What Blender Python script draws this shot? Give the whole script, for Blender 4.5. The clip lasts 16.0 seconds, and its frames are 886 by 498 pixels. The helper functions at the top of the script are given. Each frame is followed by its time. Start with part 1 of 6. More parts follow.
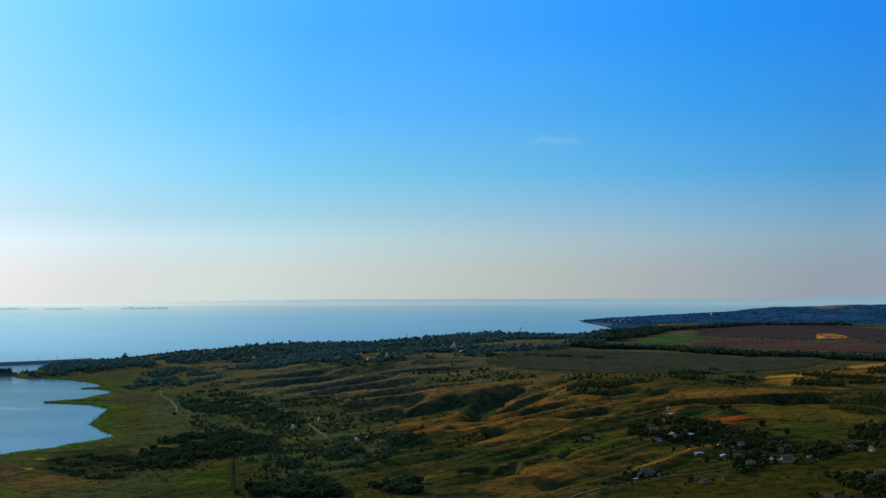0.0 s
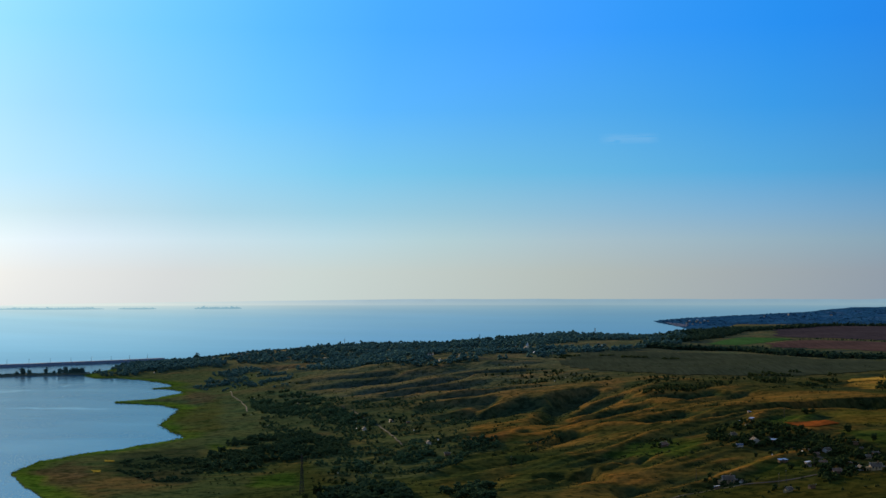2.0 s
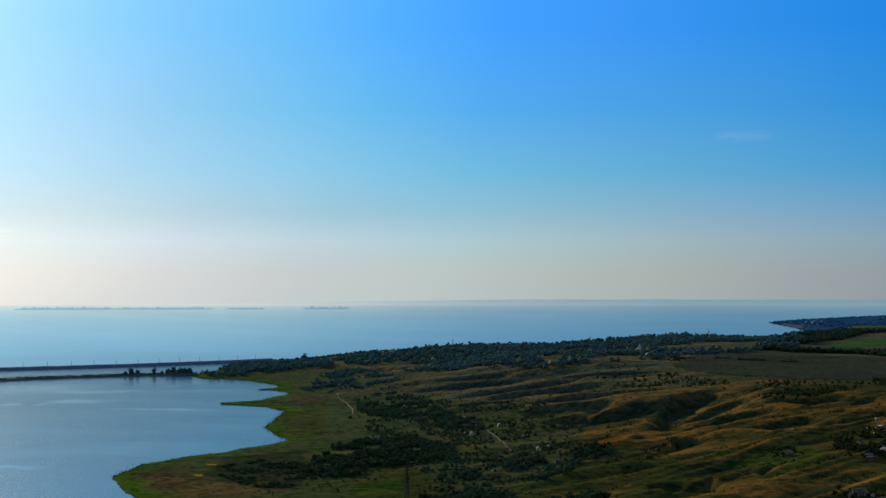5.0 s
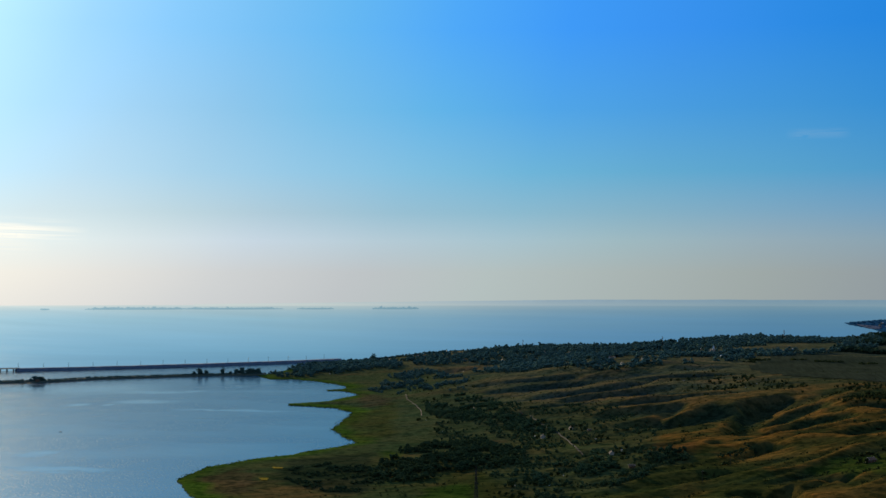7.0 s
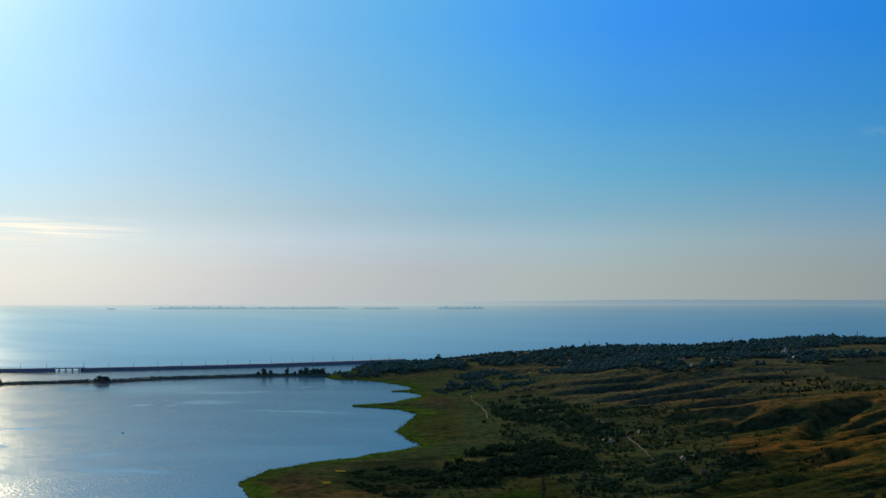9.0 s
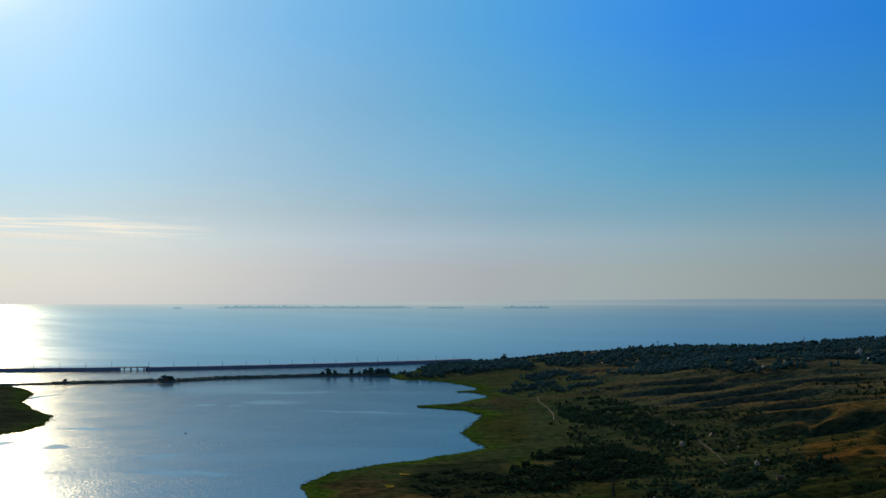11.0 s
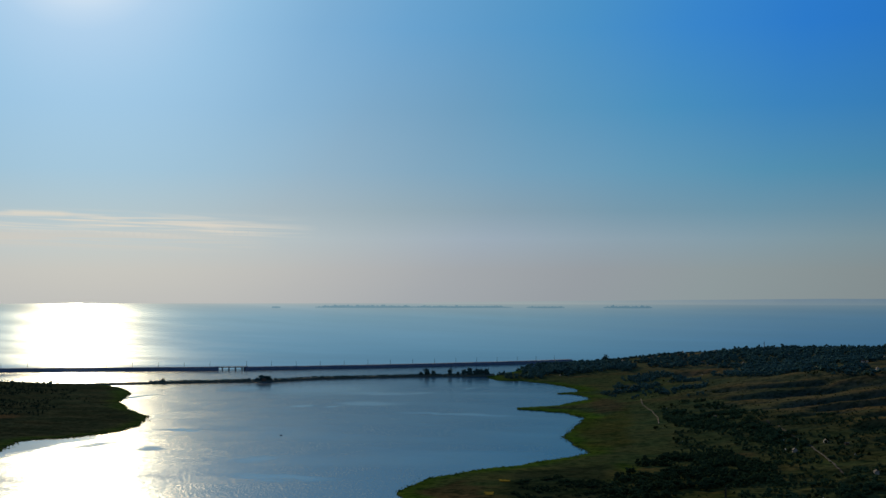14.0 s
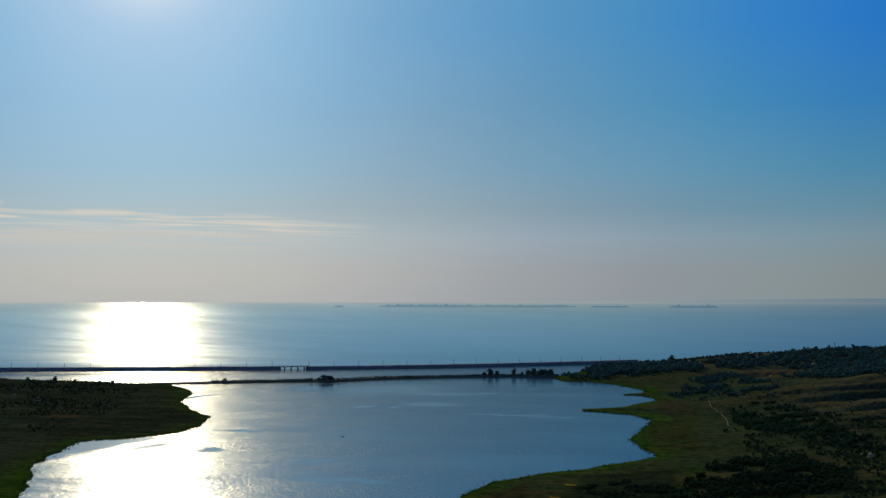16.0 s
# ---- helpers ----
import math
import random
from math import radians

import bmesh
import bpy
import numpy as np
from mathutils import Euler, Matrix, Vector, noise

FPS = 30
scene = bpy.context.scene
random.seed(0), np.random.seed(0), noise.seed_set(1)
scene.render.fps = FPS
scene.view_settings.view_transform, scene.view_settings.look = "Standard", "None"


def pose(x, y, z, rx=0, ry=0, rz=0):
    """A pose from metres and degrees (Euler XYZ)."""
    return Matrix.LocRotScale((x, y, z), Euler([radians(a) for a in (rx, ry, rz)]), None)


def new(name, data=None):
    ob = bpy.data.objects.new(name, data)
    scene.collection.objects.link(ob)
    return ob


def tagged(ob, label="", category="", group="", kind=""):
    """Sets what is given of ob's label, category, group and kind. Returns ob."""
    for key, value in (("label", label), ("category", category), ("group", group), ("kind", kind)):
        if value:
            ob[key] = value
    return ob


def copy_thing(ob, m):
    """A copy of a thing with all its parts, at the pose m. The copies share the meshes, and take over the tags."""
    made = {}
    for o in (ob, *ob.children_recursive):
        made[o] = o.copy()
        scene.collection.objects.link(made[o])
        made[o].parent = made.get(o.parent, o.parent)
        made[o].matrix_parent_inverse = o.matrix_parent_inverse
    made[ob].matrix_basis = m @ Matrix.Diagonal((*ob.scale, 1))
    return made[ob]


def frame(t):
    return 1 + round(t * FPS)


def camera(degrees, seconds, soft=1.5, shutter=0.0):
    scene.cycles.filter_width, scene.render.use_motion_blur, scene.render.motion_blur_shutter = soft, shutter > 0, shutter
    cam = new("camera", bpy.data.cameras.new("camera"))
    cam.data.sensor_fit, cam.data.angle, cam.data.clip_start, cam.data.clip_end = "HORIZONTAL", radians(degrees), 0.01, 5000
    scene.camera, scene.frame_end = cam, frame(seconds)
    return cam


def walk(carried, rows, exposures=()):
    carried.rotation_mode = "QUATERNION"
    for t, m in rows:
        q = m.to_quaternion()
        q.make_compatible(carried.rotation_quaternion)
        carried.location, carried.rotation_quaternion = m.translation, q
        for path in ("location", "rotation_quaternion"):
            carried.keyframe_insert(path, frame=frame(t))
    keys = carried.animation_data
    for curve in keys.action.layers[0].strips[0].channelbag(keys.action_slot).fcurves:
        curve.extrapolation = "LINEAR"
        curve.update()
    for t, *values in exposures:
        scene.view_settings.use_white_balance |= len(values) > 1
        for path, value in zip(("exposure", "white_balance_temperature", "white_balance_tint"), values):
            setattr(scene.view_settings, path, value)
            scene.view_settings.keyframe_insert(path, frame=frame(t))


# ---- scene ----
cam = camera(31.8, 16.0)
# seconds, eye on the plan, yaw, pitch, roll
SCALE = 1.35
PATH = [
    (0.0, 0.0, 0.0, 120.0, 0.0, 1.308, -0.08), (0.5, 0.0, 6.0, 120.0, 0.666, 1.307, -0.08),
    (1.0, -0.1, 11.9, 120.0, 1.334, 1.307, -0.07), (1.5, -0.2, 17.8, 120.0, 2.002, 1.306, -0.07),
    (2.0, -0.4, 23.7, 120.0, 2.671, 1.306, -0.06), (2.5, -0.7, 29.6, 120.0, 3.335, 1.306, -0.06),
    (3.0, -1.0, 35.5, 120.0, 3.992, 1.306, -0.05), (3.5, -1.4, 41.3, 120.0, 4.655, 1.307, -0.05),
    (4.0, -1.9, 47.1, 120.0, 5.328, 1.309, -0.04), (6.5, -5.1, 75.7, 120.0, 8.627, 1.318, -0.02),
    (7.0, -5.9, 81.3, 120.0, 9.241, 1.315, -0.01), (7.5, -6.8, 86.9, 120.0, 9.836, 1.315, -0.01),
    (8.0, -7.8, 92.5, 120.0, 10.438, 1.314, 0.0), (8.5, -8.8, 98.1, 120.1, 11.048, 1.311, 0.0),
    (9.0, -9.9, 103.6, 120.1, 11.651, 1.304, 0.01), (11.5, -16.2, 130.9, 120.1, 14.656, 1.269, 0.03),
    (12.0, -17.7, 136.2, 120.1, 15.252, 1.268, 0.04), (12.5, -19.2, 141.6, 120.1, 15.873, 1.267, 0.04),
    (13.0, -20.8, 146.9, 120.1, 16.473, 1.262, 0.05), (13.5, -22.4, 152.2, 120.1, 17.071, 1.252, 0.05),
    (14.0, -24.1, 157.5, 120.1, 17.709, 1.243, 0.05), (14.5, -25.9, 162.7, 120.1, 18.337, 1.236, 0.06),
    (15.0, -27.7, 168.0, 120.1, 18.99, 1.227, 0.06), (15.5, -29.6, 173.2, 120.1, 19.633, 1.218, 0.07),
    (16.0, -31.6, 178.3, 120.1, 20.03, 1.209, 0.07),
]
EXPOSURES = [(0, -0.01, 6400, 10), (4, -0.25, 6320, 10), (7, -0.46, 6200, 10), (9, -0.61, 6120, 10), (12, -0.95, 6000, 10), (16, -1.32, 5880, 10)]
walk(cam, [(t, pose(SCALE * x, SCALE * y, SCALE * z, 90 + pitch, 0, yaw) @ pose(0, 0, 0, 0, 0, roll)) for t, x, y, z, yaw, pitch, roll in PATH], EXPOSURES)

# ---- world, sun ----
SUN_AZ, SUN_EL = -30.9, 12.5
sun_way = Vector((math.sin(radians(SUN_AZ)) * math.cos(radians(SUN_EL)), math.cos(radians(SUN_AZ)) * math.cos(radians(SUN_EL)), math.sin(radians(SUN_EL))))
sun = new("sun", bpy.data.lights.new("sun", "SUN"))
sun.data.energy, sun.data.angle, sun.data.color = 6.8, radians(0.5), (1.0, 0.80, 0.50)
sun.matrix_world = Matrix.Translation((0, 0, 400)) @ sun_way.to_track_quat("Z", "Y").to_matrix().to_4x4()


def ramp_stops(node, stops, mode="EASE"):
    node.color_ramp.interpolation = mode
    els = node.color_ramp.elements
    while len(els) < len(stops):
        els.new(0.5)
    for el, (at, col) in zip(els, stops):
        el.position, el.color = at, (*col, 1) if len(col) == 3 else col


def build_world():
    world = bpy.data.worlds.new("sky")
    scene.world = world
    world.use_nodes = True
    nt = world.node_tree
    nodes, link = nt.nodes, nt.links.new
    nodes.clear()
    sky = nodes.new("ShaderNodeTexSky")
    sky.sky_type, sky.sun_disc = "NISHITA", False
    sky.sun_elevation, sky.sun_rotation = radians(SUN_EL), radians(SUN_AZ)
    sky.air_density, sky.dust_density, sky.ozone_density = 1.0, 0.6, 2.5
    coord = nodes.new("ShaderNodeTexCoord")
    unit = nodes.new("ShaderNodeVectorMath")
    unit.operation = "NORMALIZE"
    link(coord.outputs["Generated"], unit.inputs[0])
    dot = nodes.new("ShaderNodeVectorMath")
    dot.operation = "DOT_PRODUCT"
    dot.inputs[1].default_value = sun_way
    link(unit.outputs[0], dot.inputs[0])
    arc = nodes.new("ShaderNodeMath")
    arc.operation = "ARCCOSINE"
    link(dot.outputs["Value"], arc.inputs[0])
    part_of = nodes.new("ShaderNodeMath")
    part_of.operation = "DIVIDE"
    part_of.inputs[1].default_value = math.pi
    link(arc.outputs[0], part_of.inputs[0])
    split = nodes.new("ShaderNodeSeparateXYZ")
    link(unit.outputs[0], split.inputs[0])
    last = None
    below = 0.0
    for rise, stops in SKY_BANDS:
        band = nodes.new("ShaderNodeValToRGB")
        ramp_stops(band, [(a / 180, c) for a, c in stops], "LINEAR")
        link(part_of.outputs[0], band.inputs[0])
        lo, hi, below = below, rise, rise
        if last is None:
            last = band.outputs[0]
            continue
        lift, mix = nodes.new("ShaderNodeMapRange"), nodes.new("ShaderNodeMix")
        lift.inputs["From Min"].default_value, lift.inputs["From Max"].default_value = lo, hi
        link(split.outputs["Z"], lift.inputs["Value"])
        mix.data_type = "RGBA"
        link(lift.outputs["Result"], mix.inputs["Factor"])
        link(last, mix.inputs["A"])
        link(band.outputs[0], mix.inputs["B"])
        last = mix.outputs["Result"]
    tone = nodes.new("ShaderNodeVectorMath")
    tone.operation = "MULTIPLY_ADD"
    tone.inputs[1].default_value = (0.003, 0.003, 0.003)
    link(sky.outputs[0], tone.inputs[0])
    link(last, tone.inputs[2])
    back, out = nodes.new("ShaderNodeBackground"), nodes.new("ShaderNodeOutputWorld")
    link(tone.outputs[0], back.inputs["Color"])
    link(back.outputs[0], out.inputs["Surface"])


# colours of the sky by the angle from the sun, at six heights over the horizon
HORIZON_SKY = [(0, (1.763, 1.753, 1.507)), (1.5, (1.694, 1.681, 1.45)), (3.2, (1.616, 1.603, 1.386)), (6, (1.524, 1.498, 1.255)), (9, (1.412, 1.405, 1.135)), (12, (1.234, 1.2, 1.048)), (15, (0.994, 0.992, 0.933)), (18, (0.795, 0.831, 0.831)), (22, (0.662, 0.71, 0.723)), (26, (0.599, 0.692, 0.668)), (30, (0.531, 0.612, 0.586)), (35, (0.455, 0.518, 0.494)), (40, (0.376, 0.43, 0.448)), (46, (0.275, 0.336, 0.403)), (90, (0.26, 0.32, 0.42)), (180, (0.24, 0.3, 0.41))]
HAZE_SKY = [(0, (1.693, 1.754, 1.597)), (1.5, (1.664, 1.725, 1.574)), (3.2, (1.624, 1.688, 1.547)), (6, (1.482, 1.559, 1.449)), (9, (1.305, 1.413, 1.295)), (12, (1.088, 1.196, 1.144)), (15, (0.901, 1.019, 1.03)), (18, (0.747, 0.885, 0.978)), (22, (0.602, 0.776, 0.857)), (26, (0.513, 0.718, 0.791)), (30, (0.456, 0.639, 0.678)), (35, (0.398, 0.538, 0.603)), (40, (0.324, 0.467, 0.551)), (46, (0.238, 0.374, 0.475)), (90, (0.23, 0.33, 0.52)), (180, (0.2, 0.3, 0.48))]
CLEARING_SKY = [(0, (1.492, 1.706, 1.618)), (1.5, (1.431, 1.66, 1.601)), (3.2, (1.363, 1.606, 1.579)), (6, (1.209, 1.469, 1.488)), (9, (1.029, 1.273, 1.288)), (12, (0.854, 1.037, 1.075)), (15, (0.686, 0.892, 0.96)), (18, (0.548, 0.77, 0.885)), (22, (0.407, 0.686, 0.833)), (26, (0.34, 0.642, 0.798)), (30, (0.312, 0.581, 0.725)), (35, (0.269, 0.507, 0.684)), (40, (0.219, 0.444, 0.65)), (46, (0.163, 0.36, 0.565)), (90, (0.23, 0.33, 0.52)), (180, (0.2, 0.3, 0.48))]
LOW_SKY = [(0, (1.389, 1.71, 1.782)), (1.5, (1.285, 1.64, 1.756)), (3.2, (1.144, 1.529, 1.686)), (6, (0.986, 1.408, 1.611)), (9, (0.78, 1.17, 1.376)), (12, (0.645, 0.962, 1.147)), (15, (0.497, 0.832, 1.045)), (18, (0.391, 0.758, 1.004)), (22, (0.284, 0.682, 0.95)), (26, (0.198, 0.6, 0.885)), (30, (0.163, 0.532, 0.811)), (35, (0.126, 0.47, 0.776)), (40, (0.088, 0.404, 0.747)), (46, (0.061, 0.319, 0.642)), (90, (0.23, 0.33, 0.52)), (180, (0.2, 0.3, 0.48))]
MIDDLE_SKY = [(0, (2.05, 2.247, 2.189)), (1.5, (1.519, 1.751, 1.86)), (3.2, (1.064, 1.449, 1.732)), (6, (0.811, 1.263, 1.581)), (9, (0.595, 1.027, 1.357)), (12, (0.469, 0.857, 1.163)), (15, (0.351, 0.741, 1.059)), (18, (0.249, 0.68, 1.041)), (22, (0.153, 0.597, 1.039)), (26, (0.103, 0.494, 1.029)), (30, (0.086, 0.441, 0.956)), (35, (0.065, 0.392, 0.863)), (40, (0.037, 0.336, 0.83)), (46, (0.03, 0.269, 0.733)), (90, (0.23, 0.33, 0.52)), (180, (0.2, 0.3, 0.48))]
UPPER_SKY = [(0, (2.763, 2.747, 2.408)), (1.5, (1.803, 1.873, 1.854)), (3.2, (1.039, 1.408, 1.706)), (6, (0.692, 1.167, 1.537)), (9, (0.478, 0.931, 1.337)), (12, (0.337, 0.803, 1.262)), (15, (0.246, 0.701, 1.171)), (18, (0.17, 0.629, 1.145)), (22, (0.101, 0.52, 1.209)), (26, (0.063, 0.425, 1.199)), (30, (0.052, 0.377, 1.101)), (35, (0.03, 0.329, 0.973)), (40, (0.016, 0.284, 0.902)), (46, (0.013, 0.229, 0.816)), (90, (0.23, 0.33, 0.52)), (180, (0.2, 0.3, 0.48))]
SKY_BANDS = [(0.008, HORIZON_SKY), (0.028, HAZE_SKY), (0.046, CLEARING_SKY), (0.072, LOW_SKY), (0.112, MIDDLE_SKY), (0.162, UPPER_SKY)]
build_world()

# ---- materials ----


class Shader:
    """A Principled material with small helpers for its nodes."""

    def __init__(self, name, rough=0.8, metal=0.0, spec=0.3):
        self.mat = bpy.data.materials.new(name)
        self.mat.use_nodes = True
        self.nodes, self.link = self.mat.node_tree.nodes, self.mat.node_tree.links.new
        self.bsdf = self.nodes["Principled BSDF"]
        self.bsdf.inputs["Roughness"].default_value = rough
        self.bsdf.inputs["Metallic"].default_value = metal
        self.bsdf.inputs["Specular IOR Level"].default_value = spec
        self.place = self.nodes.new("ShaderNodeNewGeometry").outputs["Position"]

    def noise(self, size, detail=3.0, stretch=None):
        n = self.nodes.new("ShaderNodeTexNoise")
        n.inputs["Scale"].default_value, n.inputs["Detail"].default_value = 1.0 / size, detail
        at = self.place
        if stretch:
            m = self.nodes.new("ShaderNodeMapping")
            m.inputs["Scale"].default_value = stretch[:3]
            m.inputs["Rotation"].default_value = (0, 0, stretch[3] if len(stretch) > 3 else 0)
            self.link(at, m.inputs["Vector"])
            at = m.outputs[0]
        self.link(at, n.inputs["Vector"])
        return n.outputs["Fac"]

    def ramp(self, value, stops):
        n = self.nodes.new("ShaderNodeValToRGB")
        ramp_stops(n, stops, "LINEAR")
        self.link(value, n.inputs[0])
        return n.outputs[0]

    def mix(self, how, fac, a, b):
        n = self.nodes.new("ShaderNodeMix")
        n.data_type, n.blend_type = "RGBA", how
        for key, v in (("Factor", fac), ("A", a), ("B", b)):
            if isinstance(v, (int, float)):
                n.inputs[key].default_value = v
            elif isinstance(v, tuple):
                n.inputs[key].default_value = (*v, 1)
            else:
                self.link(v, n.inputs[key])
        return n.outputs["Result"]

    def bump(self, value, strength, distance):
        n = self.nodes.new("ShaderNodeBump")
        n.inputs["Strength"].default_value, n.inputs["Distance"].default_value = strength, distance
        self.link(value, n.inputs["Height"])
        self.link(n.outputs[0], self.bsdf.inputs["Normal"])

    def colour(self, value):
        self.link(value, self.bsdf.inputs["Base Color"])
        return self.mat


def worn(name, dark, light, size=1.2, rough=0.85, metal=0.0, grain=0.15, spec=0.08):
    """A surface of two tones in large stains and a fine grain, with a light relief; each object differs a little."""
    s = Shader(name, rough, metal, spec)
    stains = s.ramp(s.noise(size, 5), [(0.3, dark), (0.7, light)])
    fine = s.ramp(s.noise(grain, 2), [(0.25, (0.82,) * 3), (0.75, (1.1,) * 3)])
    info = s.nodes.new("ShaderNodeObjectInfo")
    own = s.ramp(info.outputs["Random"], [(0, (0.85,) * 3), (1, (1.12,) * 3)])
    s.bump(s.noise(grain, 3), 0.3, 0.02)
    return s.colour(s.mix("MULTIPLY", 1.0, s.mix("MULTIPLY", 1.0, stains, fine), own))


def leaf_material(name, dark, light):
    s = Shader(name, 1.0, 0, 0.0)
    geo = s.nodes.new("ShaderNodeNewGeometry")
    clump = s.ramp(geo.outputs["Random Per Island"], [(0, dark), (1, light)])
    tone = s.ramp(s.noise(35, 2), [(0.3, (0.7, 0.78, 0.75)), (0.7, (1.25, 1.12, 0.9))])
    return s.colour(s.mix("MULTIPLY", 1.0, clump, tone))


def ground_material():
    """Grass and bare earth: the cover's colour with tufts, streaks along the slopes and small dark weeds."""
    s = Shader("ground_cover", 1.0, 0, 0.0)
    att = s.nodes.new("ShaderNodeAttribute")
    att.attribute_name = "cover"
    tuft = s.ramp(s.noise(3.2, 5), [(0.3, (0.72, 0.75, 0.75)), (0.7, (1.28, 1.24, 1.18))])
    streak = s.ramp(s.noise(13, 5, (0.28, 1.0, 1, 0.25)), [(0.32, (0.72, 0.80, 0.82)), (0.68, (1.26, 1.16, 1.08))])
    patch = s.ramp(s.noise(45, 4), [(0.35, (0.82, 0.95, 0.9)), (0.65, (1.16, 1.03, 0.95))])
    weed = s.ramp(s.noise(8.0, 5), [(0.50, (1, 1, 1)), (0.59, (0.48, 0.57, 0.56))])
    s.bump(s.noise(3.2, 5), 0.45, 1.0)
    col = s.mix("MULTIPLY", 1.0, s.mix("MULTIPLY", 1.0, att.outputs["Color"], tuft), patch)
    return s.colour(s.mix("MULTIPLY", 1.0, s.mix("MULTIPLY", 1.0, col, streak), weed))


def field_material(name, dark, light, angle, row=4.0):
    s = Shader(name, 1.0, 0, 0.0)
    rows = s.ramp(s.noise(row, 2, (1, 0.05, 1, angle)), [(0.35, (0.8,) * 3), (0.65, (1.15,) * 3)])
    patch = s.ramp(s.noise(90, 4), [(0.3, dark), (0.7, light)])
    s.bump(s.noise(row, 3, (1, 0.05, 1, angle)), 0.5, 0.3)
    return s.colour(s.mix("MULTIPLY", 1.0, patch, rows))


def ripple(s, still=None):
    """The relief of the water: short waves on long ones, about an upright normal."""
    wave = s.nodes.new("ShaderNodeBump")
    wave.inputs["Strength"].default_value, wave.inputs["Distance"].default_value = 0.8, 0.3
    if still is not None:
        less = s.nodes.new("ShaderNodeMapRange")
        less.inputs["To Min"].default_value, less.inputs["To Max"].default_value = 0.9, 0.05
        s.link(still, less.inputs["Value"])
        s.link(less.outputs["Result"], wave.inputs["Strength"])
    up = s.nodes.new("ShaderNodeCombineXYZ")
    up.inputs["Z"].default_value = 1
    s.link(up.outputs[0], wave.inputs["Normal"])
    long = s.nodes.new("ShaderNodeMath")
    long.operation = "MULTIPLY_ADD"
    long.inputs[1].default_value = 0.7
    s.link(s.noise(42, 3, (0.8, 1.2, 1, 0.55)), long.inputs[0])
    s.link(s.noise(3.6, 2, (1.0, 0.3, 1)), long.inputs[2])
    s.link(long.outputs[0], wave.inputs["Height"])
    return wave.outputs[0]


def glints(s, few, many):
    """Single wave faces that are steep enough to flash: the share of the wide lobe, grain by grain."""
    grain = s.noise(1.25, 1, (1.0, 0.34, 1))
    swarm = s.noise(38, 3, (1.0, 0.45, 1, 0.4))
    flash = s.ramp(grain, [(0.53, (few,) * 3), (0.60, (many,) * 3), (0.68, (2.6 * many,) * 3)])
    return s.mix("MULTIPLY", 1.0, flash, s.ramp(swarm, [(0.35, (0.45,) * 3), (0.6, (1.0,) * 3)]))


def gloss_lobes(s, wave, rough, wide, share):
    """Two lobes of gloss: the smooth faces of the water and its steeper ripples."""
    made = []
    for value, tint in ((rough, (0.80, 0.93, 1.0, 1)), (wide, (1.0, 0.93, 0.74, 1))):
        g = s.nodes.new("ShaderNodeBsdfGlossy")
        g.distribution = "GGX"
        g.inputs["Color"].default_value = tint
        s.link(wave, g.inputs["Normal"])
        if isinstance(value, float):
            g.inputs["Roughness"].default_value = value
        else:
            s.link(value, g.inputs["Roughness"])
        made.append(g)
    lobes = s.nodes.new("ShaderNodeMixShader")
    if isinstance(share, float):
        lobes.inputs[0].default_value = share
    else:
        s.link(share, lobes.inputs[0])
    s.link(made[0].outputs[0], lobes.inputs[1])
    s.link(made[1].outputs[0], lobes.inputs[2])
    return lobes.outputs[0]


# smooth calm spots on the lake: centre and half lengths in metres
CALM_SPOTS = [(-630, 1523, 16, 28), (-831, 2108, 15, 29), (-789, 2113, 8, 19), (-929, 2417, 95, 114), (-1044, 2418, 35, 92), (-762, 2172, 46, 39), (-599, 2050, 77, 13), (-558, 1409, 47, 19), (-721, 2503, 7, 26), (-763, 2386, 17, 24), (-815, 2355, 58, 35)]

# still water in the lee of the bank
LEE_SPOTS = [(-877, 1454, 16, 57), (-899, 1522, 38, 78), (-905, 1581, 50, 76), (-895, 1626, 44, 70), (-838, 1583, 14, 46), (-766, 1572, 15, 19), (-831, 1750, 26, 13), (-1118, 2164, 8, 65)]


def oval(s, cx, cy, rx, ry):
    """1 inside an oval on the water, fading over its edge."""
    move, size = s.nodes.new("ShaderNodeVectorMath"), s.nodes.new("ShaderNodeVectorMath")
    move.operation, size.operation = "MULTIPLY_ADD", "LENGTH"
    move.inputs[1].default_value, move.inputs[2].default_value = (1 / rx, 1 / ry, 0), (-cx / rx, -cy / ry, 0)
    s.link(s.drift, move.inputs[0])
    s.link(move.outputs[0], size.inputs[0])
    edge = s.nodes.new("ShaderNodeMapRange")
    edge.inputs["From Min"].default_value, edge.inputs["From Max"].default_value = 1.3, 0.5
    s.link(size.outputs["Value"], edge.inputs["Value"])
    return edge.outputs["Result"]


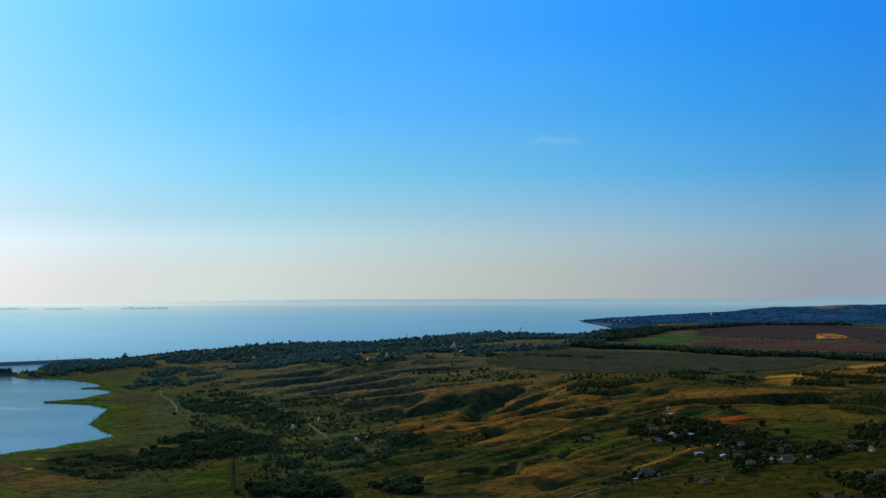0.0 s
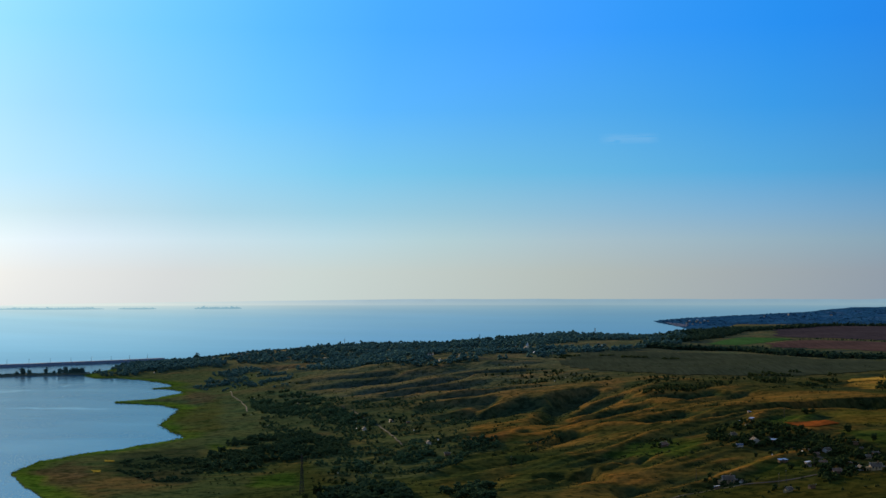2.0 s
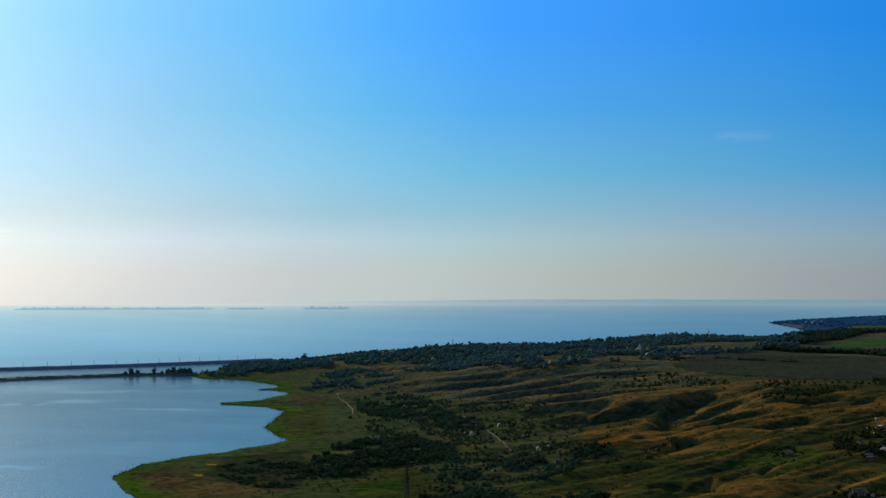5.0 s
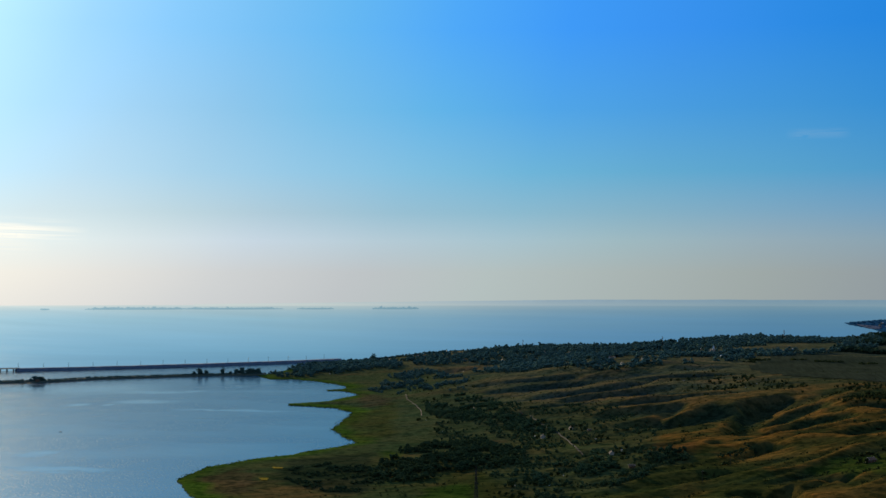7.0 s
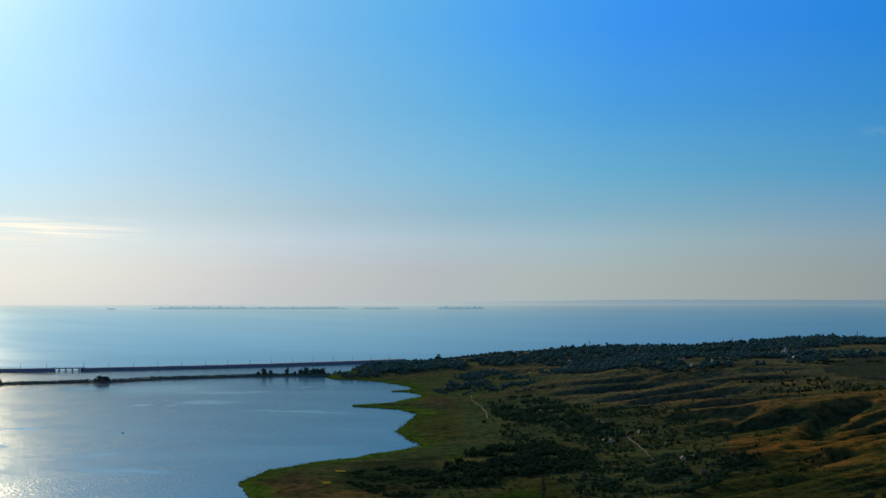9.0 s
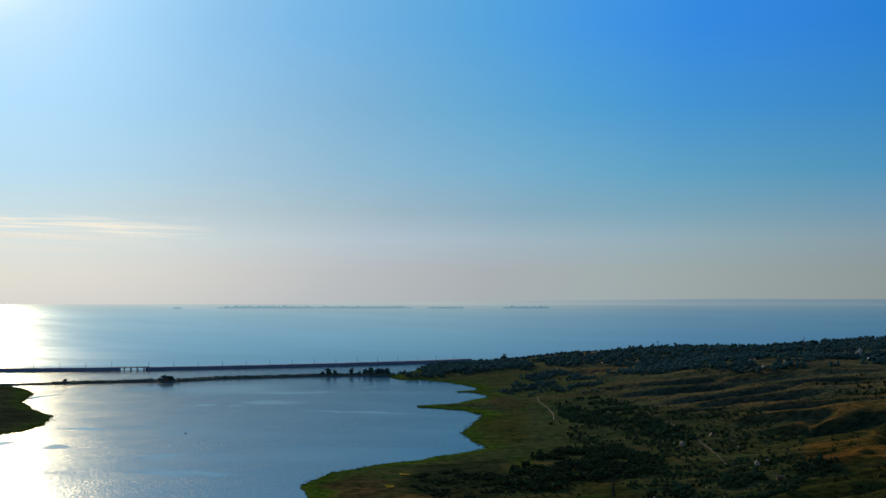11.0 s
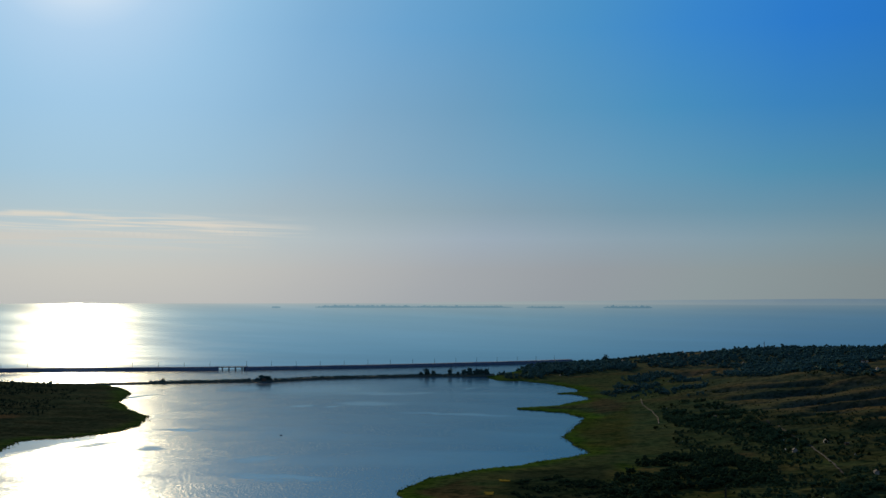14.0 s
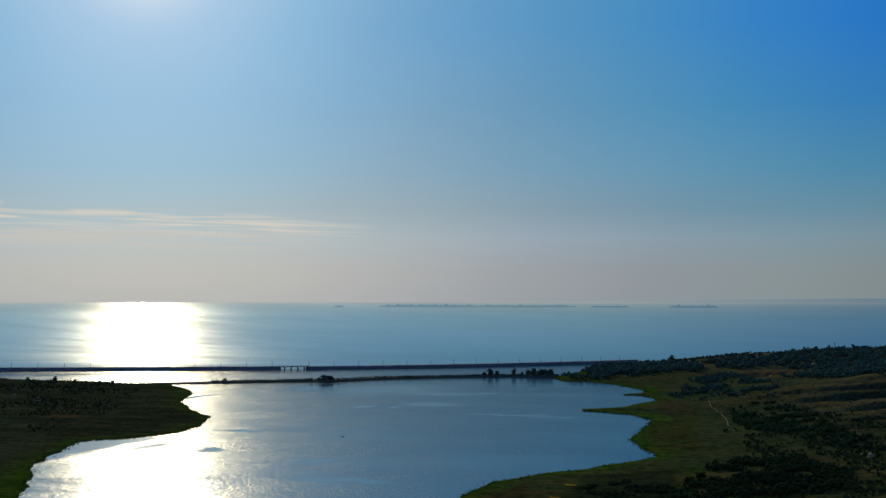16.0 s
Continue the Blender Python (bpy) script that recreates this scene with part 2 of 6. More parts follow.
def water_material():
    """Blue deep water under a ruffled surface, with smoother slicks."""
    s = Shader("lake_water")
    ragged, shift = s.nodes.new("ShaderNodeTexNoise"), s.nodes.new("ShaderNodeVectorMath")
    ragged.inputs["Scale"].default_value, ragged.inputs["Detail"].default_value = 0.03, 5
    s.link(s.place, ragged.inputs["Vector"])
    shift.operation = "MULTIPLY_ADD"
    shift.inputs[1].default_value = (26, 70, 0)
    s.link(ragged.outputs["Color"], shift.inputs[0])
    centre = s.nodes.new("ShaderNodeVectorMath")
    centre.inputs[1].default_value = (-13, -35, 0)
    s.link(s.place, centre.inputs[0])
    s.link(centre.outputs[0], shift.inputs[2])
    s.drift = shift.outputs[0]
    s.nodes.remove(s.bsdf)
    slick = s.noise(170, 4, (0.7, 1.2, 1, 0.4))
    rough = s.ramp(slick, [(0.42, (0.135,) * 3), (0.60, (0.12,) * 3), (0.72, (0.07,) * 3)])
    deep = s.ramp(s.noise(420, 3), [(0.35, (0.008, 0.043, 0.070)), (0.65, (0.010, 0.051, 0.083))])
    body, fresnel, mix, share = (s.nodes.new("ShaderNode" + n) for n in ("BsdfDiffuse", "Fresnel", "MixShader", "Math"))
    still = (0.0, 0.0, 0.0)
    for spot in LEE_SPOTS:
        still = s.mix("LIGHTEN", 1.0, still, oval(s, *spot))
    wave = ripple(s, still)
    fresnel.inputs["IOR"].default_value = 1.25
    s.link(wave, fresnel.inputs["Normal"])
    share.operation = "MULTIPLY"
    calm = s.ramp(slick, [(0.44, (0.345,) * 3), (0.66, (0.385,) * 3)])
    for cx, cy, rx, ry in CALM_SPOTS:
        calm = s.mix("MIX", oval(s, cx, cy, rx, ry), calm, (0.45, 0.45, 0.45))
        rough = s.mix("MIX", oval(s, cx, cy, rx, ry), rough, (0.05, 0.05, 0.05))
    rough = s.mix("MIX", still, rough, (0.035, 0.035, 0.035))
    calm = s.mix("MIX", still, calm, (0.60, 0.60, 0.60))
    steep = s.mix("MULTIPLY", 1.0, rough, (2.1, 2.1, 2.1))
    s.link(calm, share.inputs[1])
    s.link(fresnel.outputs[0], share.inputs[0])
    s.link(deep, body.inputs["Color"])
    s.link(share.outputs[0], mix.inputs[0])
    s.link(body.outputs[0], mix.inputs[1])
    s.link(gloss_lobes(s, wave, rough, steep, glints(s, 0.03, 0.34)), mix.inputs[2])
    s.link(mix.outputs[0], s.nodes["Material Output"].inputs["Surface"])
    return s.mat


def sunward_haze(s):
    """Haze painted as paling towards the sun: a factor by the bearing of the place."""
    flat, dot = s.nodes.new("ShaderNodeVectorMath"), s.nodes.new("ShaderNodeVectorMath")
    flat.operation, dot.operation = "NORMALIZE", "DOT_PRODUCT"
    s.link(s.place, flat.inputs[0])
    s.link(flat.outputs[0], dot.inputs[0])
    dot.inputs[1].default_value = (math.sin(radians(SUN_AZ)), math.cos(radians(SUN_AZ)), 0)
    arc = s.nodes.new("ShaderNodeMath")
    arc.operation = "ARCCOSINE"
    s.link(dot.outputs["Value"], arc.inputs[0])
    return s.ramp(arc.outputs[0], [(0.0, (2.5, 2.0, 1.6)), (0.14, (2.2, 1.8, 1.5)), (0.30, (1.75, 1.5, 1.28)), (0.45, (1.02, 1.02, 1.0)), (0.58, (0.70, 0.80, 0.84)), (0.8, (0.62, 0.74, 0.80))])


# smooth lines drawn out by the current on the far sea
SLICK_LINES = [[(-1421, 3289), (-1390, 3498), (-1361, 3709), (-1307, 3840), (-1231, 3922)], [(-1436, 3415), (-1407, 3589), (-1357, 3699)], [(-1174, 3982), (-1044, 4057), (-932, 4095)]]


def stripe(s, a, b, half):
    """1 along a line from a to b on the water, fading over half its width and over its ends."""
    dx, dy = b[0] - a[0], b[1] - a[1]
    n = math.hypot(dx, dy)
    made = []
    for way, off, edge in (((-dy / n, dx / n, 0), (a[1] * dx - a[0] * dy) / n, half), ((dx / n, dy / n, 0), -(a[0] * dx + a[1] * dy) / n - n / 2, n / 2 + half)):
        dot, far = s.nodes.new("ShaderNodeVectorMath"), s.nodes.new("ShaderNodeMath")
        dot.operation, dot.inputs[1].default_value = "DOT_PRODUCT", way
        s.link(s.place, dot.inputs[0])
        far.operation, far.inputs[1].default_value = "ADD", off
        s.link(dot.outputs["Value"], far.inputs[0])
        side, fade = s.nodes.new("ShaderNodeMath"), s.nodes.new("ShaderNodeMapRange")
        side.operation = "ABSOLUTE"
        s.link(far.outputs[0], side.inputs[0])
        fade.inputs["From Min"].default_value, fade.inputs["From Max"].default_value = edge, max(edge - 2 * half, 0)
        s.link(side.outputs[0], fade.inputs["Value"])
        made.append(fade.outputs["Result"])
    both = s.nodes.new("ShaderNodeMath")
    both.operation = "MULTIPLY"
    s.link(made[0], both.inputs[0])
    s.link(made[1], both.inputs[1])
    return both.outputs[0]


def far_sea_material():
    """The far sea: a plain glowing backdrop, its haze painted paler to the horizon, with the sun's glitter on it."""
    s = Shader("far_sea_glow")
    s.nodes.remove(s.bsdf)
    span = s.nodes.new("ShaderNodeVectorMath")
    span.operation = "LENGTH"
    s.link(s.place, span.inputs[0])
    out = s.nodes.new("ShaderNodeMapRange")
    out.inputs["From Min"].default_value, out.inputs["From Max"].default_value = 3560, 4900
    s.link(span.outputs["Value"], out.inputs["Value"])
    # Distance haze as glow colour, palest at the rim.
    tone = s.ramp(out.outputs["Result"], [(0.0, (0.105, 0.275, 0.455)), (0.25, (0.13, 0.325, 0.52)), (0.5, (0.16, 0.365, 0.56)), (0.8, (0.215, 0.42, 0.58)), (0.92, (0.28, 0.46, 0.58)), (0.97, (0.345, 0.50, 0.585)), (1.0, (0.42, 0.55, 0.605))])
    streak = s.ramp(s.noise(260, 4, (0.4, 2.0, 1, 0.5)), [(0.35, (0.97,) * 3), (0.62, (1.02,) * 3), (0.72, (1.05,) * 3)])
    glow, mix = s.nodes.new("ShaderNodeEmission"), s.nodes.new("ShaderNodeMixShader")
    # The slicks' paler reflection is painted as brighter glow.
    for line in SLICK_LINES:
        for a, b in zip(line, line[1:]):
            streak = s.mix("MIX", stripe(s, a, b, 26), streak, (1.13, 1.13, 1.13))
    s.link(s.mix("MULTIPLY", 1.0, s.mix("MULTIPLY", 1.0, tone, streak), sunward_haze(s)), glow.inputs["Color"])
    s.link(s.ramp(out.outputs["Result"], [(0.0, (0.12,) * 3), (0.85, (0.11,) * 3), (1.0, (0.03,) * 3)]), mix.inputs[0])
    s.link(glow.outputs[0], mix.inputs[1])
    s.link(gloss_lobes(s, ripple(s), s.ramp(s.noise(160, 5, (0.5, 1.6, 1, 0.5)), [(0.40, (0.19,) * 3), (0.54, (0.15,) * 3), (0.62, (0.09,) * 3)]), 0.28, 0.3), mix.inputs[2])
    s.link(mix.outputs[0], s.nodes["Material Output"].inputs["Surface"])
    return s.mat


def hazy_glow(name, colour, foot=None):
    """Something far off as a plain emitter: haze painted as its glow, paler towards the sun."""
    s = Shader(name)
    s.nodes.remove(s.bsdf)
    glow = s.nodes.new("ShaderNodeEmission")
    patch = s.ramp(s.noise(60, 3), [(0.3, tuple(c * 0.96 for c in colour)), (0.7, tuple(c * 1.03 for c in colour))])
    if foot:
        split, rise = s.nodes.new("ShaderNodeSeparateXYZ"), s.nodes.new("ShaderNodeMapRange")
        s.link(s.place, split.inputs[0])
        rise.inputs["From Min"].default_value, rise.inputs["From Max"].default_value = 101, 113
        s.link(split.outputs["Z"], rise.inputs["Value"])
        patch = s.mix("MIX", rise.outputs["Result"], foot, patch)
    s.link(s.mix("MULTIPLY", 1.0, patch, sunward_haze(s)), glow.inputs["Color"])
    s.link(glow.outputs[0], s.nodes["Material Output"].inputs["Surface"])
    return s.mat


GROUND = ground_material()
WATER = water_material()
FAR_SEA_GLOW = far_sea_material()
LEAVES = leaf_material("broad_leaves", (0.016, 0.026, 0.01), (0.042, 0.058, 0.02))
SCRUB = leaf_material("scrub_leaves", (0.028, 0.040, 0.015), (0.055, 0.066, 0.022))
# Distant woods: haze put into the leaf colour as a paler blue tint.
HAZY_LEAVES = leaf_material("hazy_wood_leaves", (0.053, 0.106, 0.1), (0.071, 0.13, 0.118))
MID_LEAVES = leaf_material("lakeside_leaves", (0.037, 0.067, 0.034), (0.056, 0.088, 0.043))
REED = leaf_material("reeds", (0.06, 0.095, 0.012), (0.11, 0.15, 0.025))
COPSE_LEAVES = leaf_material("copse_leaves", (0.027, 0.047, 0.022), (0.041, 0.062, 0.029))
BELT_LEAVES = leaf_material("tree_belt_leaves", (0.022, 0.04, 0.024), (0.04, 0.062, 0.036))
# The cape's haze is painted into its leaves as blue.
HAZY_CAPE_LEAVES = leaf_material("hazy_cape_leaves", (0.024, 0.080, 0.152), (0.030, 0.088, 0.162))
BARK = worn("bark", (0.05, 0.038, 0.026), (0.11, 0.085, 0.06), 0.8)
PLASTER = worn("whitewashed_wall", (0.36, 0.32, 0.26), (0.50, 0.46, 0.39), 2.0)
OCHRE_WALL = worn("ochre_wall", (0.26, 0.18, 0.09), (0.42, 0.31, 0.17), 2.0)
TRIM = worn("pale_roof_trim", (0.30, 0.26, 0.20), (0.46, 0.41, 0.33), 1.0)
BRICK = worn("brick_wall", (0.11, 0.062, 0.034), (0.18, 0.105, 0.06), 1.4)
SLATE = worn("grey_slate_roof", (0.075, 0.054, 0.036), (0.14, 0.102, 0.068), 2.2)
RUST_ROOF = worn("rusty_brown_roof", (0.14, 0.075, 0.045), (0.24, 0.13, 0.08), 2.0)
BLUE_ROOF = worn("blue_metal_roof", (0.09, 0.10, 0.125), (0.14, 0.155, 0.19), 2.0, 0.45, 0.2)
TIN_ROOF = worn("bare_tin_roof", (0.46, 0.44, 0.41), (0.62, 0.60, 0.56), 2.0, 0.4, 0.3)
GLASS = worn("dark_window_glass", (0.02, 0.025, 0.03), (0.04, 0.045, 0.05), 1.0, 0.08, 0, 0.3, 0.5)
DOOR_PAINT = worn("door_paint", (0.10, 0.07, 0.04), (0.18, 0.12, 0.07), 0.8)
STEEL = worn("weathered_steel", (0.025, 0.025, 0.025), (0.05, 0.048, 0.045), 0.9, 0.6, 0.3)
CONCRETE = worn("weathered_concrete", (0.20, 0.19, 0.17), (0.34, 0.33, 0.30), 2.5)
# Haze over the causeway and dike is put into these two colours.
HAZY_BANK = worn("hazy_stony_bank", (0.095, 0.138, 0.19), (0.145, 0.19, 0.24), 6.0, 0.95)
HAZY_DIKE_GRASS = worn("hazy_dike_grass", (0.055, 0.070, 0.050), (0.10, 0.12, 0.085), 7.0, 0.95)
TRACK = worn("dusty_track", (0.052, 0.038, 0.021), (0.080, 0.060, 0.036), 5.0, 0.95)
LANE_SOIL = worn("lane_soil", (0.032, 0.025, 0.014), (0.050, 0.039, 0.023), 5.0, 0.95)
ASPHALT = worn("old_asphalt", (0.022, 0.018, 0.012), (0.036, 0.030, 0.021), 5.0, 0.9)
GOLD = worn("gilded_dome", (0.6, 0.42, 0.12), (0.8, 0.6, 0.2), 0.8, 0.3, 0.9)
BOAT_HULL = worn("dark_boat_hull", (0.02, 0.02, 0.022), (0.06, 0.055, 0.05), 0.8, 0.5)
# The far shore gives off its haze colour, paler at the foot.
FAR_SHORE_GLOW = hazy_glow("far_shore_glow", (0.40, 0.53, 0.615), (0.435, 0.56, 0.615))

# ---- the lie of the land ----
WEST_SHORE = [(-90, 300), (-170, 640), (-262, 880), (-320, 1000), (-324, 1062), (-306, 1118), (-288, 1150), (-258, 1235),
              (-291, 1306), (-305, 1345), (-312, 1404), (-324, 1514), (-355, 1563), (-404, 1586), (-409, 1602), (-381, 1642),
              (-368, 1730), (-379, 1767), (-396, 1794), (-421, 1803), (-405, 1835), (-407, 1863), (-428, 1903), (-474, 1968),
              (-510, 1999), (-542, 1998), (-576, 2068), (-572, 2200), (-585, 2420)]
NORTH_COAST = [(-585, 2420), (-470, 2490), (-200, 2455), (20, 2480), (150, 2510), (255, 2680), (330, 2950), (365, 3150), (336, 3270),
               (284, 3378), (330, 3430), (460, 3500), (640, 3600), (900, 3900)]
MAIN_LAND = WEST_SHORE + NORTH_COAST[1:] + [(6000, 4800), (6000, -5000), (-90, -5000)]
LEFT_SHORE = [(-975, 1790), (-912, 1736), (-859, 1661), (-831, 1601), (-806, 1546), (-758, 1476), (-704, 1411), (-682, 1371),
              (-664, 1322), (-653, 1270), (-656, 1249), (-669, 1211), (-685, 1200), (-686, 1182), (-665, 1131), (-636, 1050),
              (-609, 1009), (-580, 961), (-549, 909), (-500, 700), (-480, 300)]
LEFT_LAND = LEFT_SHORE + [(-480, -5000), (-6000, -5000), (-6000, 1500), (-2000, 1560), (-1500, 1640), (-1200, 1740)]
# scarps with the low side on the right of their course: drop, run of the face, reach of the foot slope, crest line
PLATEAU_SCARPS = [
    (6.0, 15, 50, [(5, 1106), (10, 1165), (15, 1225), (20, 1256), (26, 1288)]),
    (4.2, 12, 46, [(16, 1262), (27, 1270), (39, 1277), (49, 1282), (59, 1277), (72, 1270)]),
    (3.5, 10, 44, [(33, 1174), (40, 1208), (51, 1225), (63, 1233), (77, 1242), (93, 1247)]),
    (3.5, 10, 44, [(27, 1134), (40, 1157), (55, 1188), (72, 1192), (87, 1190), (102, 1191)]),
    (3.5, 12, 44, [(91, 1207), (104, 1220), (118, 1221), (133, 1223), (146, 1236)]),
    (2.2, 7, 37, [(108, 1162), (126, 1177), (143, 1190), (162, 1206), (180, 1222)]),
    (3.5, 10, 44, [(60, 1057), (73, 1079), (89, 1109), (106, 1123), (121, 1128)]),
    (5.5, 10, 70, [(77, 1027), (86, 1064), (98, 1080), (110, 1080), (126, 1067), (145, 1052)]),
]
HOLLOW_SCARPS = [
    (7.9, 7, 81, [(147, 1077), (160, 1102), (180, 1115), (206, 1126), (233, 1138), (260, 1144), (283, 1156)]),
    (4.4, 10, 59, [(17, 1047), (29, 1057), (44, 1044), (56, 1019)]),
    (3.7, 12, 67, [(-6, 1060), (2, 1079), (12, 1077)]),
    (2.2, 7, 44, [(-10, 970), (4, 972), (19, 964)]),
    (4.4, 12, 59, [(37, 887), (49, 904), (59, 906), (70, 900), (81, 896)]),
    (4, 13, 52, [(0, 861), (10, 869), (21, 875), (32, 881), (42, 882)]),
    (2.9, 10, 37, [(45, 807), (59, 807), (74, 801)]),
]
TERRACE_SCARPS = [
    (3.3, 9, 59, [(-243, 1675), (-205, 1641), (-169, 1637), (-132, 1625), (-102, 1606)]),
    (3.3, 9, 44, [(-218, 1602), (-189, 1608), (-160, 1603), (-124, 1590), (-82, 1569)]),
    (3.5, 10, 44, [(-160, 1500), (-128, 1500), (-89, 1493), (-65, 1502), (-35, 1498)]),
    (3.2, 9, 41, [(-124, 1430), (-95, 1418), (-67, 1420), (-44, 1435), (-13, 1441)]),
    (3.2, 9, 41, [(-76, 1355), (-46, 1349), (-24, 1350), (3, 1334)]),
    (3.5, 9, 44, [(-87, 1305), (-64, 1305), (-30, 1294), (-7, 1292)]),
    (4, 10, 52, [(-46, 1215), (-31, 1242), (-16, 1247), (-4, 1259), (5, 1272)]),
    (3.7, 12, 59, [(-73, 1231), (-54, 1244), (-34, 1261)]),
    (3.7, 10, 59, [(-341, 2022), (-313, 2035), (-283, 2026), (-258, 2011)]),
]


def lattice(i, j, seed):
    n = (i * 374761393 + j * 668265263 + seed * 974711) & 0x7FFFFFFF
    n = ((n ^ (n >> 13)) * 1274126177) & 0x7FFFFFFF
    return ((n ^ (n >> 16)) & 0xFFFF) / 65535.0


def value_noise(x, y, seed=0):
    i, j = np.floor(x).astype(np.int64), np.floor(y).astype(np.int64)
    u, v = x - i, y - j
    u, v = u * u * (3 - 2 * u), v * v * (3 - 2 * v)
    a = lattice(i, j, seed) * (1 - u) + lattice(i + 1, j, seed) * u
    b = lattice(i, j + 1, seed) * (1 - u) + lattice(i + 1, j + 1, seed) * u
    return (a * (1 - v) + b * v) * 2 - 1


def fractal(x, y, octaves=4, seed=0):
    total, size = 0.0, 1.0
    for k in range(octaves):
        total, size = total + size * value_noise(x / size, y / size, seed + k), size * 0.5
    return total


def smooth(v):
    v = np.clip(v, 0, 1)
    return v * v * (3 - 2 * v)


def line_distance(x, y, line):
    """Distance to an open polyline, and how far along it (0 to 1)."""
    best, along = np.full(np.shape(x), 1e9), np.zeros(np.shape(x))
    n = len(line) - 1
    for k in range(n):
        (ax, ay), (bx, by) = line[k], line[k + 1]
        dx, dy = bx - ax, by - ay
        s = np.clip(((x - ax) * dx + (y - ay) * dy) / (dx * dx + dy * dy), 0, 1)
        d = np.hypot(x - ax - s * dx, y - ay - s * dy)
        near = d < best
        best, along = np.where(near, d, best), np.where(near, (k + s) / n, along)
    return best, along


def inside(x, y, ring):
    odd = np.zeros(np.shape(x), bool)
    for (ax, ay), (bx, by) in zip(ring, ring[1:] + ring[:1]):
        if ay != by:
            odd ^= ((ay > y) != (by > y)) & (x < (bx - ax) * (y - ay) / (by - ay) + ax)
    return odd


def sea_relief(x, y):
    """The sea lifts gently towards its far rim, where the sheet ends."""
    return 7.75e-5 * np.maximum(np.hypot(x, y) - 2650, 0) ** 2


def scarp_cut(x, y):
    """How far the scarps lower the ground: a steep fluted face below each crest, and a long foot slope back up."""
    cut = np.zeros(np.shape(x))
    gx, gy = x + 2.0 * value_noise(x / 21, y / 40, 21), y + 3.0 * value_noise(x / 16, y / 40, 23) + 1.6 * value_noise(x / 6, y / 30, 24)
    for drop, run, back, line in PLATEAU_SCARPS + HOLLOW_SCARPS + TERRACE_SCARPS:
        xs, ys, reach = [p[0] for p in line], [p[1] for p in line], run + back + 8
        near = (x > min(xs) - reach) & (x < max(xs) + reach) & (y > min(ys) - reach) & (y < max(ys) + reach)
        if not near.any():
            continue
        px, py = gx[near], gy[near]
        best, low, along = np.full(px.shape, 1e9), np.zeros(px.shape), np.zeros(px.shape)
        for k, ((ax, ay), (bx, by)) in enumerate(zip(line, line[1:])):
            dx, dy = bx - ax, by - ay
            s = np.clip(((px - ax) * dx + (py - ay) * dy) / (dx * dx + dy * dy), 0, 1)
            d = np.hypot(px - ax - s * dx, py - ay - s * dy)
            side = np.sign((px - ax) * dy - (py - ay) * dx)
            nearer = d < best
            best, low, along = np.where(nearer, d, best), np.where(nearer, d * side, low), np.where(nearer, (k + s) / (len(line) - 1), along)
        ends = smooth(along * 5) * smooth((1 - along) * 5)
        cut[near] += 1.35 * drop * ends * smooth(low / (1.25 * run)) * (1 - np.clip((low - run) / back, 0, 1))
    return cut


